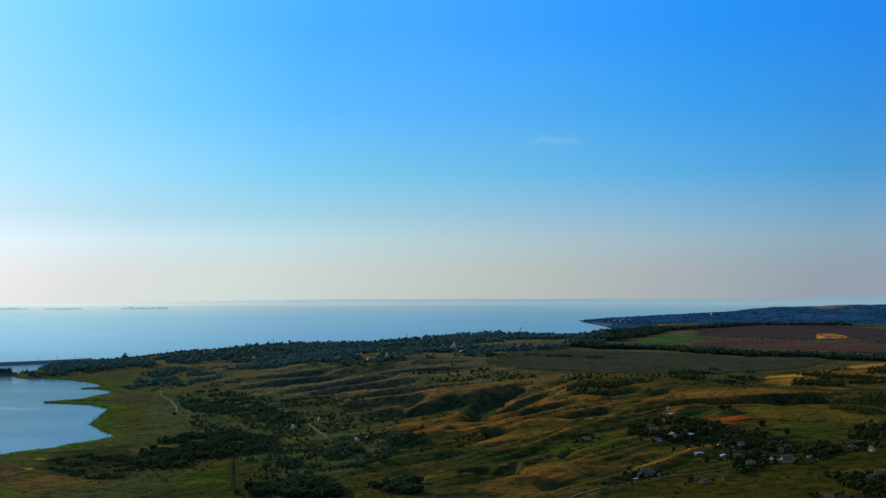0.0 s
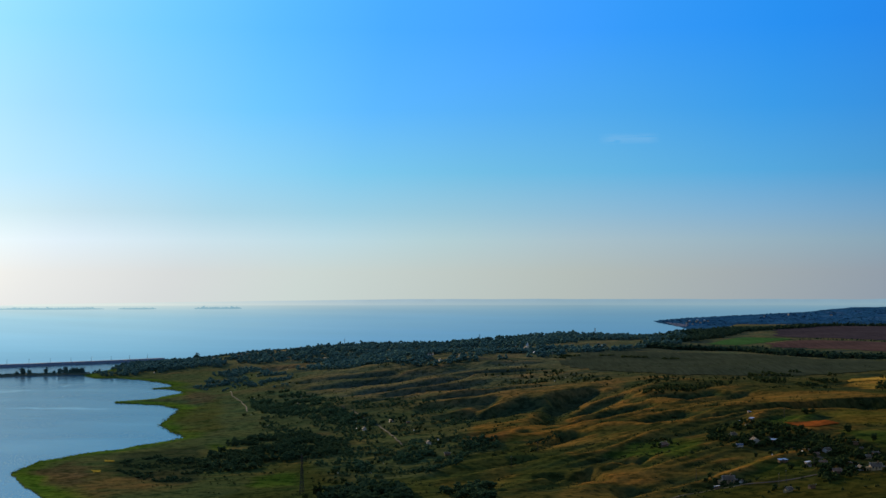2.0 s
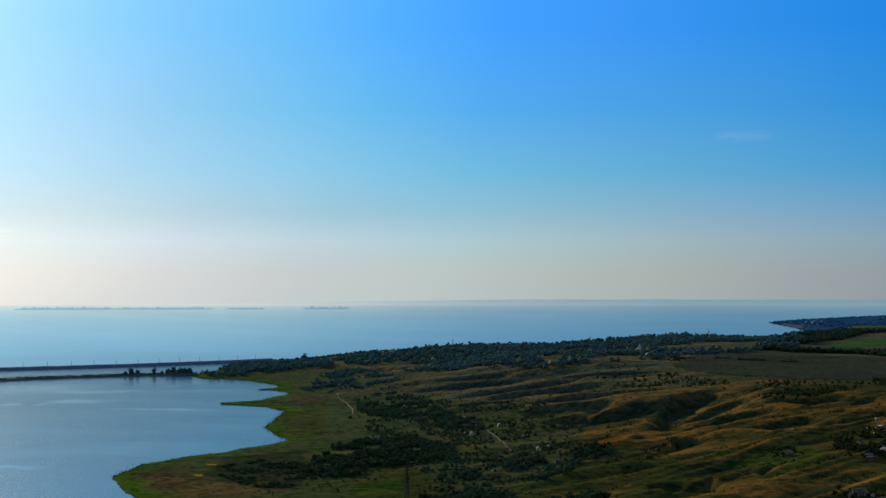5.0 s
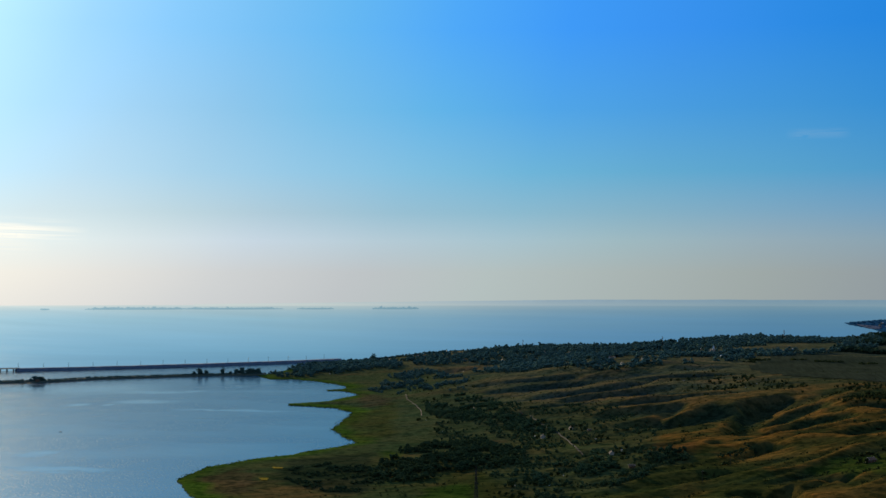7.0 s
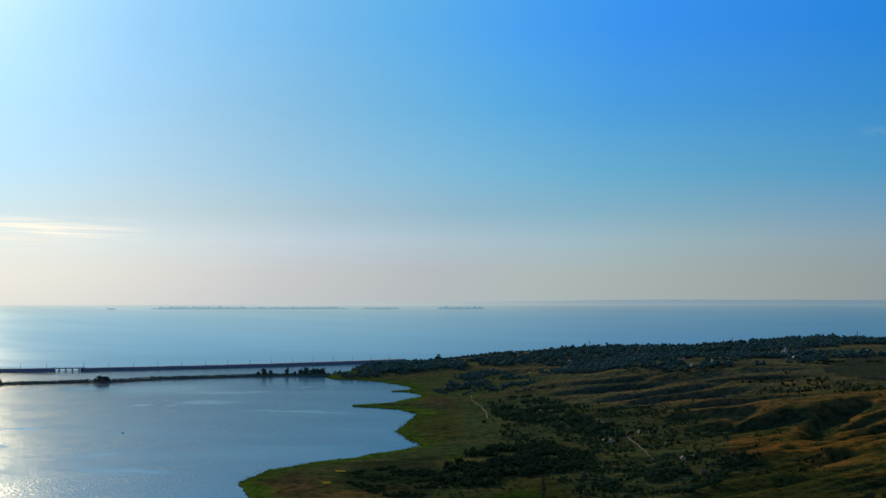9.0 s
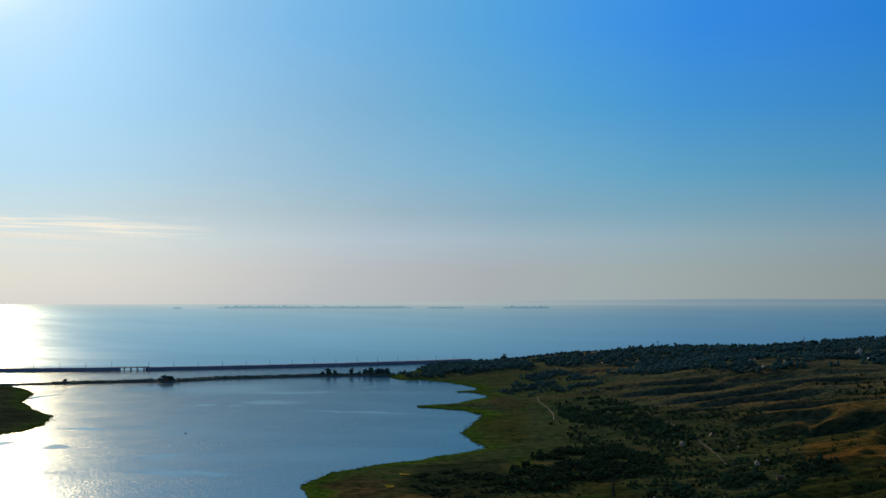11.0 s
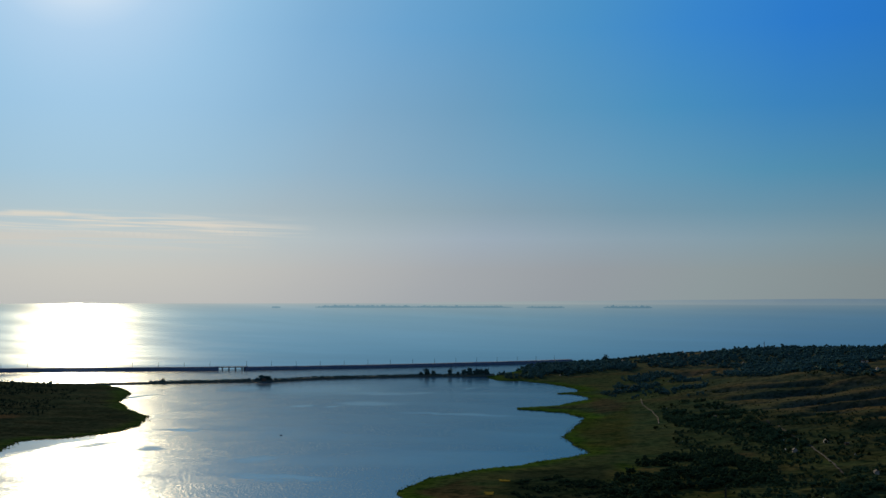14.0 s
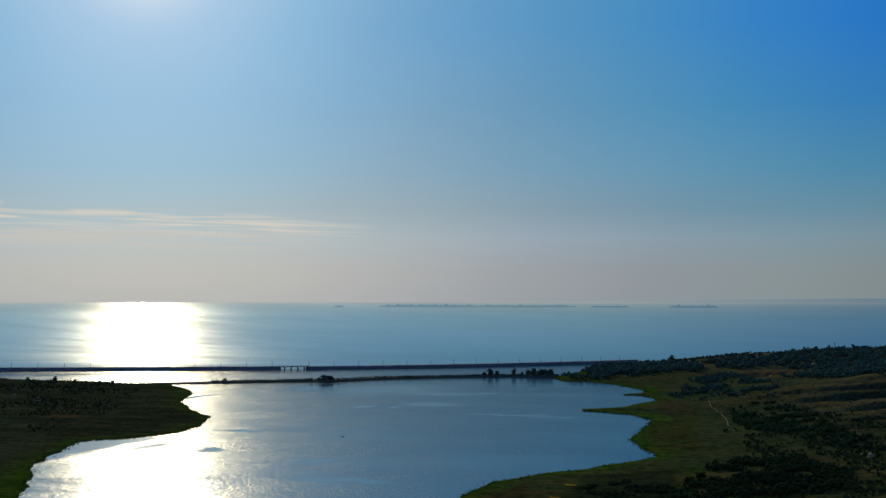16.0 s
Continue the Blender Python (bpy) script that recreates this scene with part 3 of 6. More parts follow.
def relief(x, y):
    """Ground height on the plan."""
    x, y = np.asarray(x, float), np.asarray(y, float)
    wx, wy = x + 2.5 * value_noise(x / 26, y / 26, 3) + 1.2 * value_noise(x / 9, y / 9, 5), y + 2.5 * value_noise(x / 26, y / 26, 4) + 1.2 * value_noise(x / 9, y / 9, 6)
    sea = sea_relief(x, y)
    d_west, _ = line_distance(wx, wy, WEST_SHORE)
    d_north, _ = line_distance(wx, wy, NORTH_COAST)
    main = inside(wx, wy, MAIN_LAND)
    span, bearing = np.hypot(x, y), np.degrees(np.arctan2(x, y))
    coast = np.interp(bearing, [4.8, 5.3, 6.7, 8.5, 10.2, 11.2, 12, 13.1, 16, 20], [3386, 3400, 3440, 3478, 3505, 3540, 3560, 3568, 3590, 3615]) + 4 * value_noise(x / 20, y / 20, 7)
    main &= span < coast
    broad = np.interp(y, [700, 1000, 1150, 1300, 1450, 1700, 2000, 2300], [480, 560, 540, 400, 390, 310, 370, 400])
    top = np.interp(y, [700, 1000, 1300, 2600, 3100], [34, 36, 41, 40, 42])
    top = top - 11 * smooth((90 - x) / 220) * smooth((y - 1780) / 220)
    rise = smooth(d_west / broad) * smooth((d_north + 8) / 90)
    land = 0.7 + np.minimum(d_west, 40) * 0.02 + top * rise
    away = smooth((np.hypot(x, y) - 3070) / 160)
    cape = sea + 0.8 + (4.0 + 8 * smooth((bearing - 6) / 10)) * smooth((d_north + 4) / 60) * smooth((coast - span) / 40) + 0.9 * smooth((coast - span) / 60) * fractal(x / 60, y / 60, 3, 91)
    land = land + (cape - land) * away
    rough = smooth((d_west - 60) / 160) * np.where(y > 2600, 0.4, 1) * (1 - away)
    land = land + rough * (2.2 * fractal(x / 130, y / 130, 2, 11) + 0.35 * fractal(x / 24, y / 24, 3, 17))
    u, v = 0.63 * y - 0.77 * x, 0.63 * x + 0.77 * y
    folds = smooth((d_west - 170) / 90) * smooth((1330 - y) / 90) * smooth((y - 740) / 80) * smooth((230 - x) / 80)
    land = land - folds * (4.2 * abs(value_noise(u / 30 + 0.5 * value_noise(x / 50, y / 90, 64), v / 130, 62)) + 1.6 * abs(value_noise(u / 11, v / 60, 63)) - 2.0)
    terraces = smooth((d_west - 90) / 80) * smooth((y - 1290) / 60) * smooth((1720 - y) / 90) * smooth((60 - x) / 60)
    u = y + 0.12 * x + 9 * value_noise(x / 70, y / 70, 65)
    land = land - terraces * (4.4 * abs(value_noise(u / 34, x / 110, 66)) + 1.6 * abs(value_noise(u / 12, x / 60, 67)) - 2.0)
    cut = scarp_cut(x, y)
    land = np.maximum(land - cut * smooth(land / 8), 0.6)
    d_left, _ = line_distance(wx, wy, LEFT_SHORE)
    left = inside(wx, wy, LEFT_LAND)
    bank = 0.7 + 16 * smooth((d_left - 30) / 500) + smooth(d_left / 150) * 0.8 * fractal(x / 60, y / 60, 3, 31)
    bed = sea - np.minimum(np.minimum(d_west, d_left) * 0.05 + 0.4, 4.0)
    return np.where(main, np.maximum(land, sea + 0.6), np.where(left, np.maximum(bank, 0.5), bed))


K = 1.35  # metres on the ground for one unit of the plan


def height(x, y):
    return K * relief(np.asarray(x, float) / K, np.asarray(y, float) / K)


def sea_level(x, y):
    return K * sea_relief(np.asarray(x, float) / K, np.asarray(y, float) / K)


def plan(points):
    return [(K * x, K * y) for x, y in points]


# ---- building helpers ----
def mesh_from(name, verts, faces, material, smooth_faces=False):
    """A mesh from numpy arrays: verts n x 3, faces m x 3 or m x 4."""
    me = bpy.data.meshes.new(name)
    verts, faces = np.asarray(verts, np.float32), np.asarray(faces, np.int32)
    m, k = faces.shape
    me.vertices.add(len(verts))
    me.vertices.foreach_set("co", verts.ravel())
    me.loops.add(m * k)
    me.loops.foreach_set("vertex_index", faces.ravel())
    me.polygons.add(m)
    me.polygons.foreach_set("loop_start", np.arange(0, m * k, k, dtype=np.int32))
    me.polygons.foreach_set("use_smooth", np.full(m, smooth_faces))
    me.materials.append(material)
    me.update(calc_edges=True)
    return me


def part(name, bm, material, parent=None, label="", at=None):
    """Links a bmesh as one mesh object, under a thing or a part."""
    me = bpy.data.meshes.new(name)
    bmesh.ops.recalc_face_normals(bm, faces=bm.faces)
    bm.to_mesh(me)
    bm.free()
    me.materials.append(material)
    ob = new(name, me)
    ob.parent = parent
    if at is not None:
        ob.matrix_basis = at
    return tagged(ob, label)


def box(bm, x0, y0, z0, x1, y1, z1, bevel=0.0, turn=None):
    m = Matrix.Translation(((x0 + x1) / 2, (y0 + y1) / 2, (z0 + z1) / 2)) @ Matrix.Diagonal((x1 - x0, y1 - y0, z1 - z0, 1))
    made = bmesh.ops.create_cube(bm, size=1, matrix=(turn or Matrix()) @ m)
    if bevel:
        edges = list({e for v in made["verts"] for e in v.link_edges})
        bmesh.ops.bevel(bm, geom=edges, offset=bevel, segments=1, affect="EDGES")
    return bm


def beam(bm, a, b, r0, r1=None, sides=5):
    a, b = Vector(a), Vector(b)
    way = b - a
    m = Matrix.Translation((a + b) / 2) @ way.to_track_quat("Z", "Y").to_matrix().to_4x4()
    bmesh.ops.create_cone(bm, cap_ends=True, segments=sides, radius1=r0, radius2=r0 if r1 is None else r1, depth=way.length, matrix=m)
    return bm


def prism(bm, outline, y0, y1):
    """An outline of (x, z) drawn out from y0 to y1."""
    front, back = [bm.verts.new((x, y0, z)) for x, z in outline], [bm.verts.new((x, y1, z)) for x, z in outline]
    bm.faces.new(front), bm.faces.new(back[::-1])
    n = len(outline)
    for k in range(n):
        bm.faces.new((front[k], back[k], back[(k + 1) % n], front[(k + 1) % n]))
    return bm


def empty(name, m, label, category, group="", kind=""):
    ob = new(name)
    ob.empty_display_size = 0.5
    ob.matrix_basis = m
    return tagged(ob, label, category, group, kind)


def ground_at(x, y):
    return float(height(np.array([float(x)]), np.array([float(y)]))[0])


# ---- ground, water, sky's rim ----
# soft patches of another cover: colour, strength, ring on the plan
SHORE_PATCHES = [
    ((0.040, 0.047, 0.012), 0.75, [(-165, 850), (-135, 1000), (-90, 1130), (-50, 1120), (-5, 1060), (35, 900), (20, 820), (-60, 800)]),
    ((0.21, 0.105, 0.02), 0.6, [(270, 1302), (311, 1379), (348, 1408), (402, 1493), (410, 1441), (376, 1322), (298, 1171), (277, 1229)]),
    ((0.10, 0.065, 0.03), 0.8, [(-829, 1353), (-821, 1385), (-798, 1352), (-807, 1322)]),
    ((0.040, 0.072, 0.009), 0.8, [(-158, 945), (-130, 947), (-121, 896), (-148, 896)]),
    ((0.040, 0.072, 0.009), 0.8, [(-226, 1154), (-211, 1151), (-200, 1096), (-212, 1094)]),
    ((0.050, 0.078, 0.009), 0.85, [(-130, 1167), (-94, 1158), (-86, 1113), (-123, 1121)]),
]
MEADOW_PATCHES = [
    ((0.12, 0.085, 0.040), 0.8, [(-338, 2053), (-262, 2035), (-245, 1957), (-315, 1975)]),
    ((0.12, 0.09, 0.045), 0.7, [(-25, 1772), (14, 1826), (10, 1726), (-20, 1654)]),
    ((0.018, 0.027, 0.014), 0.75, [(-259, 1008), (-275, 1097), (-249, 1132), (-231, 1148), (-185, 939), (-206, 929), (-239, 966)]),
    ((0.085, 0.055, 0.024), 0.75, [(-306, 1004), (-296, 1052), (-272, 1012), (-256, 925), (-284, 952)]),
    ((0.080, 0.055, 0.030), 0.6, [(-377, 1776), (-332, 1697), (-297, 1559), (-322, 1558)]),
    ((0.060, 0.064, 0.014), 0.6, [(-321, 1452), (-299, 1592), (-240, 1285), (-257, 1229)]),
]
LAWN_PATCHES = [
    ((0.060, 0.066, 0.026), 0.7, [(-257, 1558), (-147, 1422), (-69, 1317), (-31, 1234), (-34, 1112), (-6, 1006), (-30, 977), (-48, 913), (-98, 891), (-145, 1044), (-203, 1258)]),
    ((0.037, 0.035, 0.006), 0.75, [(89, 783), (142, 776), (183, 794), (228, 806), (188, 666), (79, 734)]),
    ((0.041, 0.058, 0.009), 0.8, [(52, 930), (75, 961), (96, 966), (111, 938), (93, 872), (67, 906)]),
    ((0.041, 0.058, 0.009), 0.8, [(150, 1004), (174, 1033), (190, 1019), (162, 970), (145, 987)]),
    ((0.042, 0.060, 0.010), 0.8, [(189, 953), (217, 943), (234, 903), (212, 853), (195, 889)]),
    ((0.048, 0.054, 0.008), 0.7, [(117, 835), (152, 828), (144, 784), (119, 789)]),
]
# straw tones, also painting the sunlit look of slopes and the ridge top
SLOPE_PATCHES = [
    ((0.13, 0.088, 0.014), 0.75, [(194, 1017), (253, 1132), (253, 1032), (271, 958), (265, 934), (230, 969), (198, 983)]),
    ((0.19, 0.095, 0.02), 0.7, [(106, 1144), (140, 1187), (181, 1201), (241, 1195), (269, 1168), (214, 1147), (159, 1110), (130, 1137)]),
    ((0.3, 0.15, 0.025), 0.8, [(260, 1265), (303, 1356), (301, 1286), (271, 1215)]),
    ((0.15, 0.085, 0.02), 0.6, [(21, 786), (51, 803), (75, 752), (58, 741), (26, 760)]),
    ((0.12, 0.08, 0.018), 0.6, [(-44, 847), (-27, 882), (-5, 893), (0, 840), (-25, 820)]),
    ((0.15, 0.07, 0.02), 0.75, [(-32, 1060), (-28, 1081), (-6, 1072), (-5, 1034), (-16, 1023)]),
]
BARE_PATCHES = [
    ((0.15, 0.085, 0.02), 0.55, [(6, 993), (32, 1040), (63, 995), (95, 988), (90, 975), (41, 982)]),
    ((0.16, 0.085, 0.02), 0.5, [(23, 859), (45, 862), (67, 857), (74, 834), (52, 818)]),
    ((0.075, 0.052, 0.026), 0.7, [(-161, 1209), (-144, 1206), (-141, 1180), (-159, 1184)]),
    ((0.17, 0.075, 0.02), 0.7, [(192, 750), (202, 747), (200, 735), (191, 739)]),
]


def cover_colour(x, y, z, crest, steep):
    """The colour of the bare cover: lush by the water, olive on the slopes, dry straw on the crests, scrub in the
    gullies. Shade on steep faces and sun on crests are painted in.
    """
    d_west, _ = line_distance(x, y, WEST_SHORE)
    d_left, _ = line_distance(x, y, LEFT_SHORE)
    d = np.minimum(d_west, d_left)
    a, b, c = fractal(x / 120, y / 60, 4, 41) * 0.5, fractal(x / 34, y / 17, 3, 43) * 0.5, fractal(x / 300, y / 220, 3, 47) * 0.5
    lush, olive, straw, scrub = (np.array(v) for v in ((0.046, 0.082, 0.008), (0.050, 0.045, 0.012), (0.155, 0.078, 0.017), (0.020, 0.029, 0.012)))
    dry = smooth((0.7 * a + 0.8 * b + 0.5 * c - 0.06) * 1.5 + 0.9 * crest)
    col = olive + (straw - olive) * dry[:, None]
    scrub_shade = smooth((b * 1.0 - a * 0.6 - 0.12) * 2.5 - 0.6 * crest - 1.0 * np.minimum(crest, 0)) * 0.85
    # Steep faces darkened to the scrub tone: their shade painted into the colour.
    scrub_shade = np.maximum(scrub_shade, (0.68 - 0.15 * smooth((20 - x) / 80)) * smooth((steep - 0.22) / 0.2))
    col = col + (scrub - col) * scrub_shade[:, None]
    # Haze painted in: paler ground northwards, bluer where scrubby.
    north_haze = smooth((y - 1080 - 0.5 * x) / 500) * 0.66
    hazy = np.array((0.088, 0.088, 0.048)) * (1 - scrub_shade[:, None]) + np.array((0.037, 0.051, 0.048)) * scrub_shade[:, None]
    col = col + (hazy * (1 + 0.5 * a)[:, None] - col) * north_haze[:, None]
    wet = smooth((26 - d) / 22 + 0.5 * a + 0.4 * b)
    moist = smooth((190 - d) / 120 + 0.6 * a)
    brown = smooth(1.6 * a + 0.8 * b - 0.12)[:, None]
    col = col + (np.array((0.045, 0.060, 0.021)) * (1 - brown) + np.array((0.074, 0.057, 0.022)) * brown - col) * (moist * 0.75)[:, None]
    col = col + (lush * (1 + 0.4 * b[:, None]) - col) * (wet * 0.9)[:, None]
    west = smooth((-600 - x) / 60)
    col = col + (np.array((0.042, 0.046, 0.024)) * (1 + 0.6 * b[:, None] + 0.4 * a[:, None]) - col) * (west * (0.85 - 0.5 * wet))[:, None]
    # Haze veil painted as lighter ground west and north; near southeast darkened.
    col = col * (1.08 + 0.12 * smooth((-80 - x) / 90) * smooth((x + 600) / 60) + 0.12 * smooth((x + 100) / 120) * smooth((y - 1100) / 150) - 0.06 * smooth((x + 60) / 160) - 0.26 * smooth((x - 110) / 90) * smooth((960 - y) / 120))[:, None]
    for tone, most, ring in SHORE_PATCHES + MEADOW_PATCHES + LAWN_PATCHES + SLOPE_PATCHES + BARE_PATCHES:
        soft = np.zeros(len(x))
        near = (abs(x - np.mean([p[0] for p in ring])) < 320) & (abs(y - np.mean([p[1] for p in ring])) < 360)
        px, py = x[near], y[near]
        ex, ey = 5 * value_noise(px / 14, py / 14, 51), 9 * value_noise(px / 14, py / 14, 52)
        for ox, oy in ((0, 0), (3, 0), (-3, 0), (0, 7), (0, -7), (2, 4), (-2, -4)):
            soft[near] += inside(px + ex + ox, py + ey + oy, ring) / 7
        col = col + (np.array(tone) * (1 + 0.5 * b[:, None]) - col) * (most * soft)[:, None]
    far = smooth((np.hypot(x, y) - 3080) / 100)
    # Distance haze painted over the cape's ground as blue.
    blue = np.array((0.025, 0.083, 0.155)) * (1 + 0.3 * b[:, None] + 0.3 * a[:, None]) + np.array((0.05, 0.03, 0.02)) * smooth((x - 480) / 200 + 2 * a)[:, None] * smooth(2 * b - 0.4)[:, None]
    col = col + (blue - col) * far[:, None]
    bed = smooth((0.5 - (z - sea_relief(x, y))) / 0.4)
    return col + (np.array((0.06, 0.055, 0.035)) - col) * bed[:, None]


def polar_grid(angles, radii):
    a, r = np.meshgrid(np.radians(angles), radii)
    x, y = (r * np.sin(a)).ravel(), (r * np.cos(a)).ravel()
    n, m = len(angles), len(radii)
    i, j = np.meshgrid(np.arange(n), np.arange(m - 1))
    k, nxt = (j * n + i).ravel(), (j * n + (i + 1) % n).ravel()
    return x, y, np.stack([k, nxt, nxt + n, k + n], 1)


def spread(lo, hi, rule):
    out, at = [], lo
    while at < hi:
        out.append(at)
        at += rule(at)
    return np.array(out + [hi])


ANGLES = np.concatenate([np.arange(-41, 20, 0.092), np.arange(20, 319, 3.25)])
RADII = spread(2, 4900, lambda r: 6 if r < 650 else 9 if r < 840 else 4.0 if r < 1500 else 5.5 if r < 2350 else 10 if r < 4000 else 20)
gx, gy, quads = polar_grid(ANGLES, RADII)
gz = height(gx, gy)
me = mesh_from("ground", np.stack([gx, gy, gz], 1), quads[:, ::-1], GROUND, True)
cover = np.ones((len(gx), 4), np.float32)
shape = gz.reshape(len(RADII), len(ANGLES))
low = shape.copy()
for step in (2, 5):
    low = (np.roll(low, step, 1) + np.roll(low, -step, 1) + low) / 3
    low = (np.roll(low, step, 0) + np.roll(low, -step, 0) + low) / 3
crest = ((shape - low) / 1.6).clip(-1, 1).ravel()
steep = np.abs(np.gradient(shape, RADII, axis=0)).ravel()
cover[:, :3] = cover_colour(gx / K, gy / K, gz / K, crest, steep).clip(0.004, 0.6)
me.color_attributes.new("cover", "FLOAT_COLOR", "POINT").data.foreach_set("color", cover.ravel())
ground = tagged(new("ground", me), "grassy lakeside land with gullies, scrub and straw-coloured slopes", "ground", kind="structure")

around = np.concatenate([np.arange(-42, 21, 0.7), np.arange(21, 318, 3)])
wx, wy, wq = polar_grid(around, np.concatenate([[2], np.arange(100, 3500, 100), [2650 * K]]))
tagged(new("water", mesh_from("water", np.stack([wx, wy, sea_level(wx, wy)], 1), wq[:, ::-1], WATER, True)), "calm blue lake and sea with smooth slicks", "water", kind="structure")
# the glowing far sea begins behind the causeway
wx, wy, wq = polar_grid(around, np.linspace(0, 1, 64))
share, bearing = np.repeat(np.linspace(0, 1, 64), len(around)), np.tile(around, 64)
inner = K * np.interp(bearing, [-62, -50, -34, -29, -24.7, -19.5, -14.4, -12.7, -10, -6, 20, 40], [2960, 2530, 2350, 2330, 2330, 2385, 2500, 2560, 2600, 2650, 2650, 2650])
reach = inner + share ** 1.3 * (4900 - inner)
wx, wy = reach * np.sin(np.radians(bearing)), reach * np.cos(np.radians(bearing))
tagged(new("backdrop_sea", mesh_from("backdrop_sea", np.stack([wx, wy, sea_level(wx, wy) + 0.06], 1), wq[:, ::-1], FAR_SEA_GLOW, True)), "far open sea backdrop, glowing with haze painted paler towards the horizon", "sea", kind="structure")


def far_shore():
    """The far coast along the rim, glowing with painted haze."""
    bm = bmesh.new()
    r, rows = 4885.0, []
    for k in range(0, 211):
        az = radians(-18.0 + k * 0.18)
        fade = min(1.0, (k + 1) / 80)
        tall = 10 + (13.5 + 1.6 * noise.noise((k * 0.11, 0, 0)) + 0.5 * noise.noise((k * 0.6, 5, 0))) * fade
        tall += 9 * min(1.0, max(0.0, (k - 168) / 25))
        foot = 120 * K - 0.0119 * r - 11
        x, y = r * math.sin(az), r * math.cos(az)
        rows.append([bm.verts.new((x, y, foot + (0 if s == 0 else tall))) for s in (0, 1)])
    for a, b in zip(rows, rows[1:]):
        bm.faces.new((a[0], b[0], b[1], a[1]))
    return tagged(part("backdrop", bm, FAR_SHORE_GLOW), "pale blue far shore along the horizon, glowing with painted haze", "far shore", kind="structure")


far_shore()

# ---- fields ----
CAPE_FIELDS = [
    ("pale dry field on the far cape", (0.14, 0.13, 0.12), (0.18, 0.16, 0.14), 0.4, [(805, 3418), (834, 3372), (892, 3411), (923, 3425), (866, 3438)]),
    ("dusky ploughed field on the far cape", (0.07, 0.075, 0.095), (0.09, 0.09, 0.105), 0.4, [(832, 3467), (899, 3430), (974, 3426), (982, 3456), (848, 3490)]),
    ("pale low cliff at the cape's shore", (0.13, 0.13, 0.14), (0.17, 0.16, 0.16), 0.4, [(306, 3345), (333, 3275), (351, 3261), (360, 3280), (337, 3306)]),
    ("patch of yellow flowers in the shore meadow", (0.22, 0.15, 0.015), (0.32, 0.22, 0.03), 0.2, [(-277, 1058), (-267, 1053), (-264, 1046), (-272, 1046)]),
    ("patch of yellow flowers in the shore meadow", (0.22, 0.15, 0.015), (0.32, 0.22, 0.03), 0.2, [(-271, 999), (-263, 1000), (-261, 988), (-266, 987)]),
]
STRAW_FIELDS = [
    ("straw-coloured field at the wood's edge", (0.28, 0.18, 0.06), (0.36, 0.24, 0.09), 0.4, [(59, 1907), (100, 1945), (94, 1892), (65, 1867)]),
    ("yellow dry meadow", (0.28, 0.145, 0.02), (0.37, 0.195, 0.028), 0.4, [(280, 1343), (320, 1378), (304, 1309), (264, 1283)]),
    ("yellow dry meadow", (0.28, 0.145, 0.02), (0.37, 0.195, 0.028), 0.4, [(377, 1450), (430, 1502), (407, 1441), (364, 1401)]),
    ("brown ploughed field on the plateau", (0.040, 0.030, 0.030), (0.056, 0.042, 0.040), 0.5, [(459, 2855), (536, 2907), (620, 2941), (710, 2869), (752, 2788), (785, 2679), (624, 2130), (584, 2179), (473, 2275), (378, 2350)]),
    ("yellow stubble field", (0.40, 0.17, 0.022), (0.52, 0.23, 0.03), 0.5, [(582, 2439), (618, 2455), (591, 2239), (536, 2238)]),
]
PLATEAU_FIELDS = [
    ("reddish ploughed field behind a tree belt", (0.066, 0.038, 0.029), (0.088, 0.050, 0.038), 0.6, [(322, 2083), (389, 2145), (444, 2138), (562, 2108), (577, 1969), (512, 1749), (456, 1741), (410, 1818), (355, 1958), (319, 1989)]),
    ("green crop field between tree belts", (0.032, 0.075, 0.018), (0.048, 0.10, 0.026), 0.2, [(247, 2093), (340, 2347), (383, 2180), (283, 2042)]),
    ("dull dark olive fallow field", (0.031, 0.037, 0.019), (0.044, 0.049, 0.026), 0.3, [(36, 1562), (76, 1854), (186, 1816), (277, 1801), (307, 1715), (382, 1529), (333, 1421), (279, 1404), (223, 1370), (133, 1335), (67, 1420)]),
    ("small bare orange-red field", (0.17, 0.042, 0.008), (0.26, 0.070, 0.014), 0.9, [(161, 979), (184, 995), (195, 971), (175, 954)]),
]


def field(label, dark, light, angle, ring):
    """A field laid over the plateau, cut along its ring."""
    ring = plan(ring)
    xs, ys = [p[0] for p in ring], [p[1] for p in ring]
    step = max(1.6, (max(ys) - min(ys)) / 70)
    bm = bmesh.new()
    nx, ny = int((max(xs) - min(xs)) / step) + 2, int((max(ys) - min(ys)) / step) + 2
    bmesh.ops.create_grid(bm, x_segments=nx, y_segments=ny, size=0.5)
    for v in bm.verts:
        v.co.x, v.co.y = min(xs) + (v.co.x + 0.5) * nx * step, min(ys) + (v.co.y + 0.5) * ny * step
    px, py = np.array([v.co.x for v in bm.verts]), np.array([v.co.y for v in bm.verts])
    wob = 2.0 * value_noise(px / 30, py / 30, 77)
    keep = inside(px + wob, py + wob, ring)
    pz = height(px, py) + 0.6
    for v, z in zip(bm.verts, pz):
        v.co.z = z
    bmesh.ops.delete(bm, geom=[v for v, k in zip(list(bm.verts), keep) if not k], context="VERTS")
    for f in bm.faces:
        f.smooth = True
    return tagged(part("field", bm, field_material("field_soil", dark, light, angle)), label, "field", kind="structure")


for row in CAPE_FIELDS + STRAW_FIELDS + PLATEAU_FIELDS:
    field(*row)


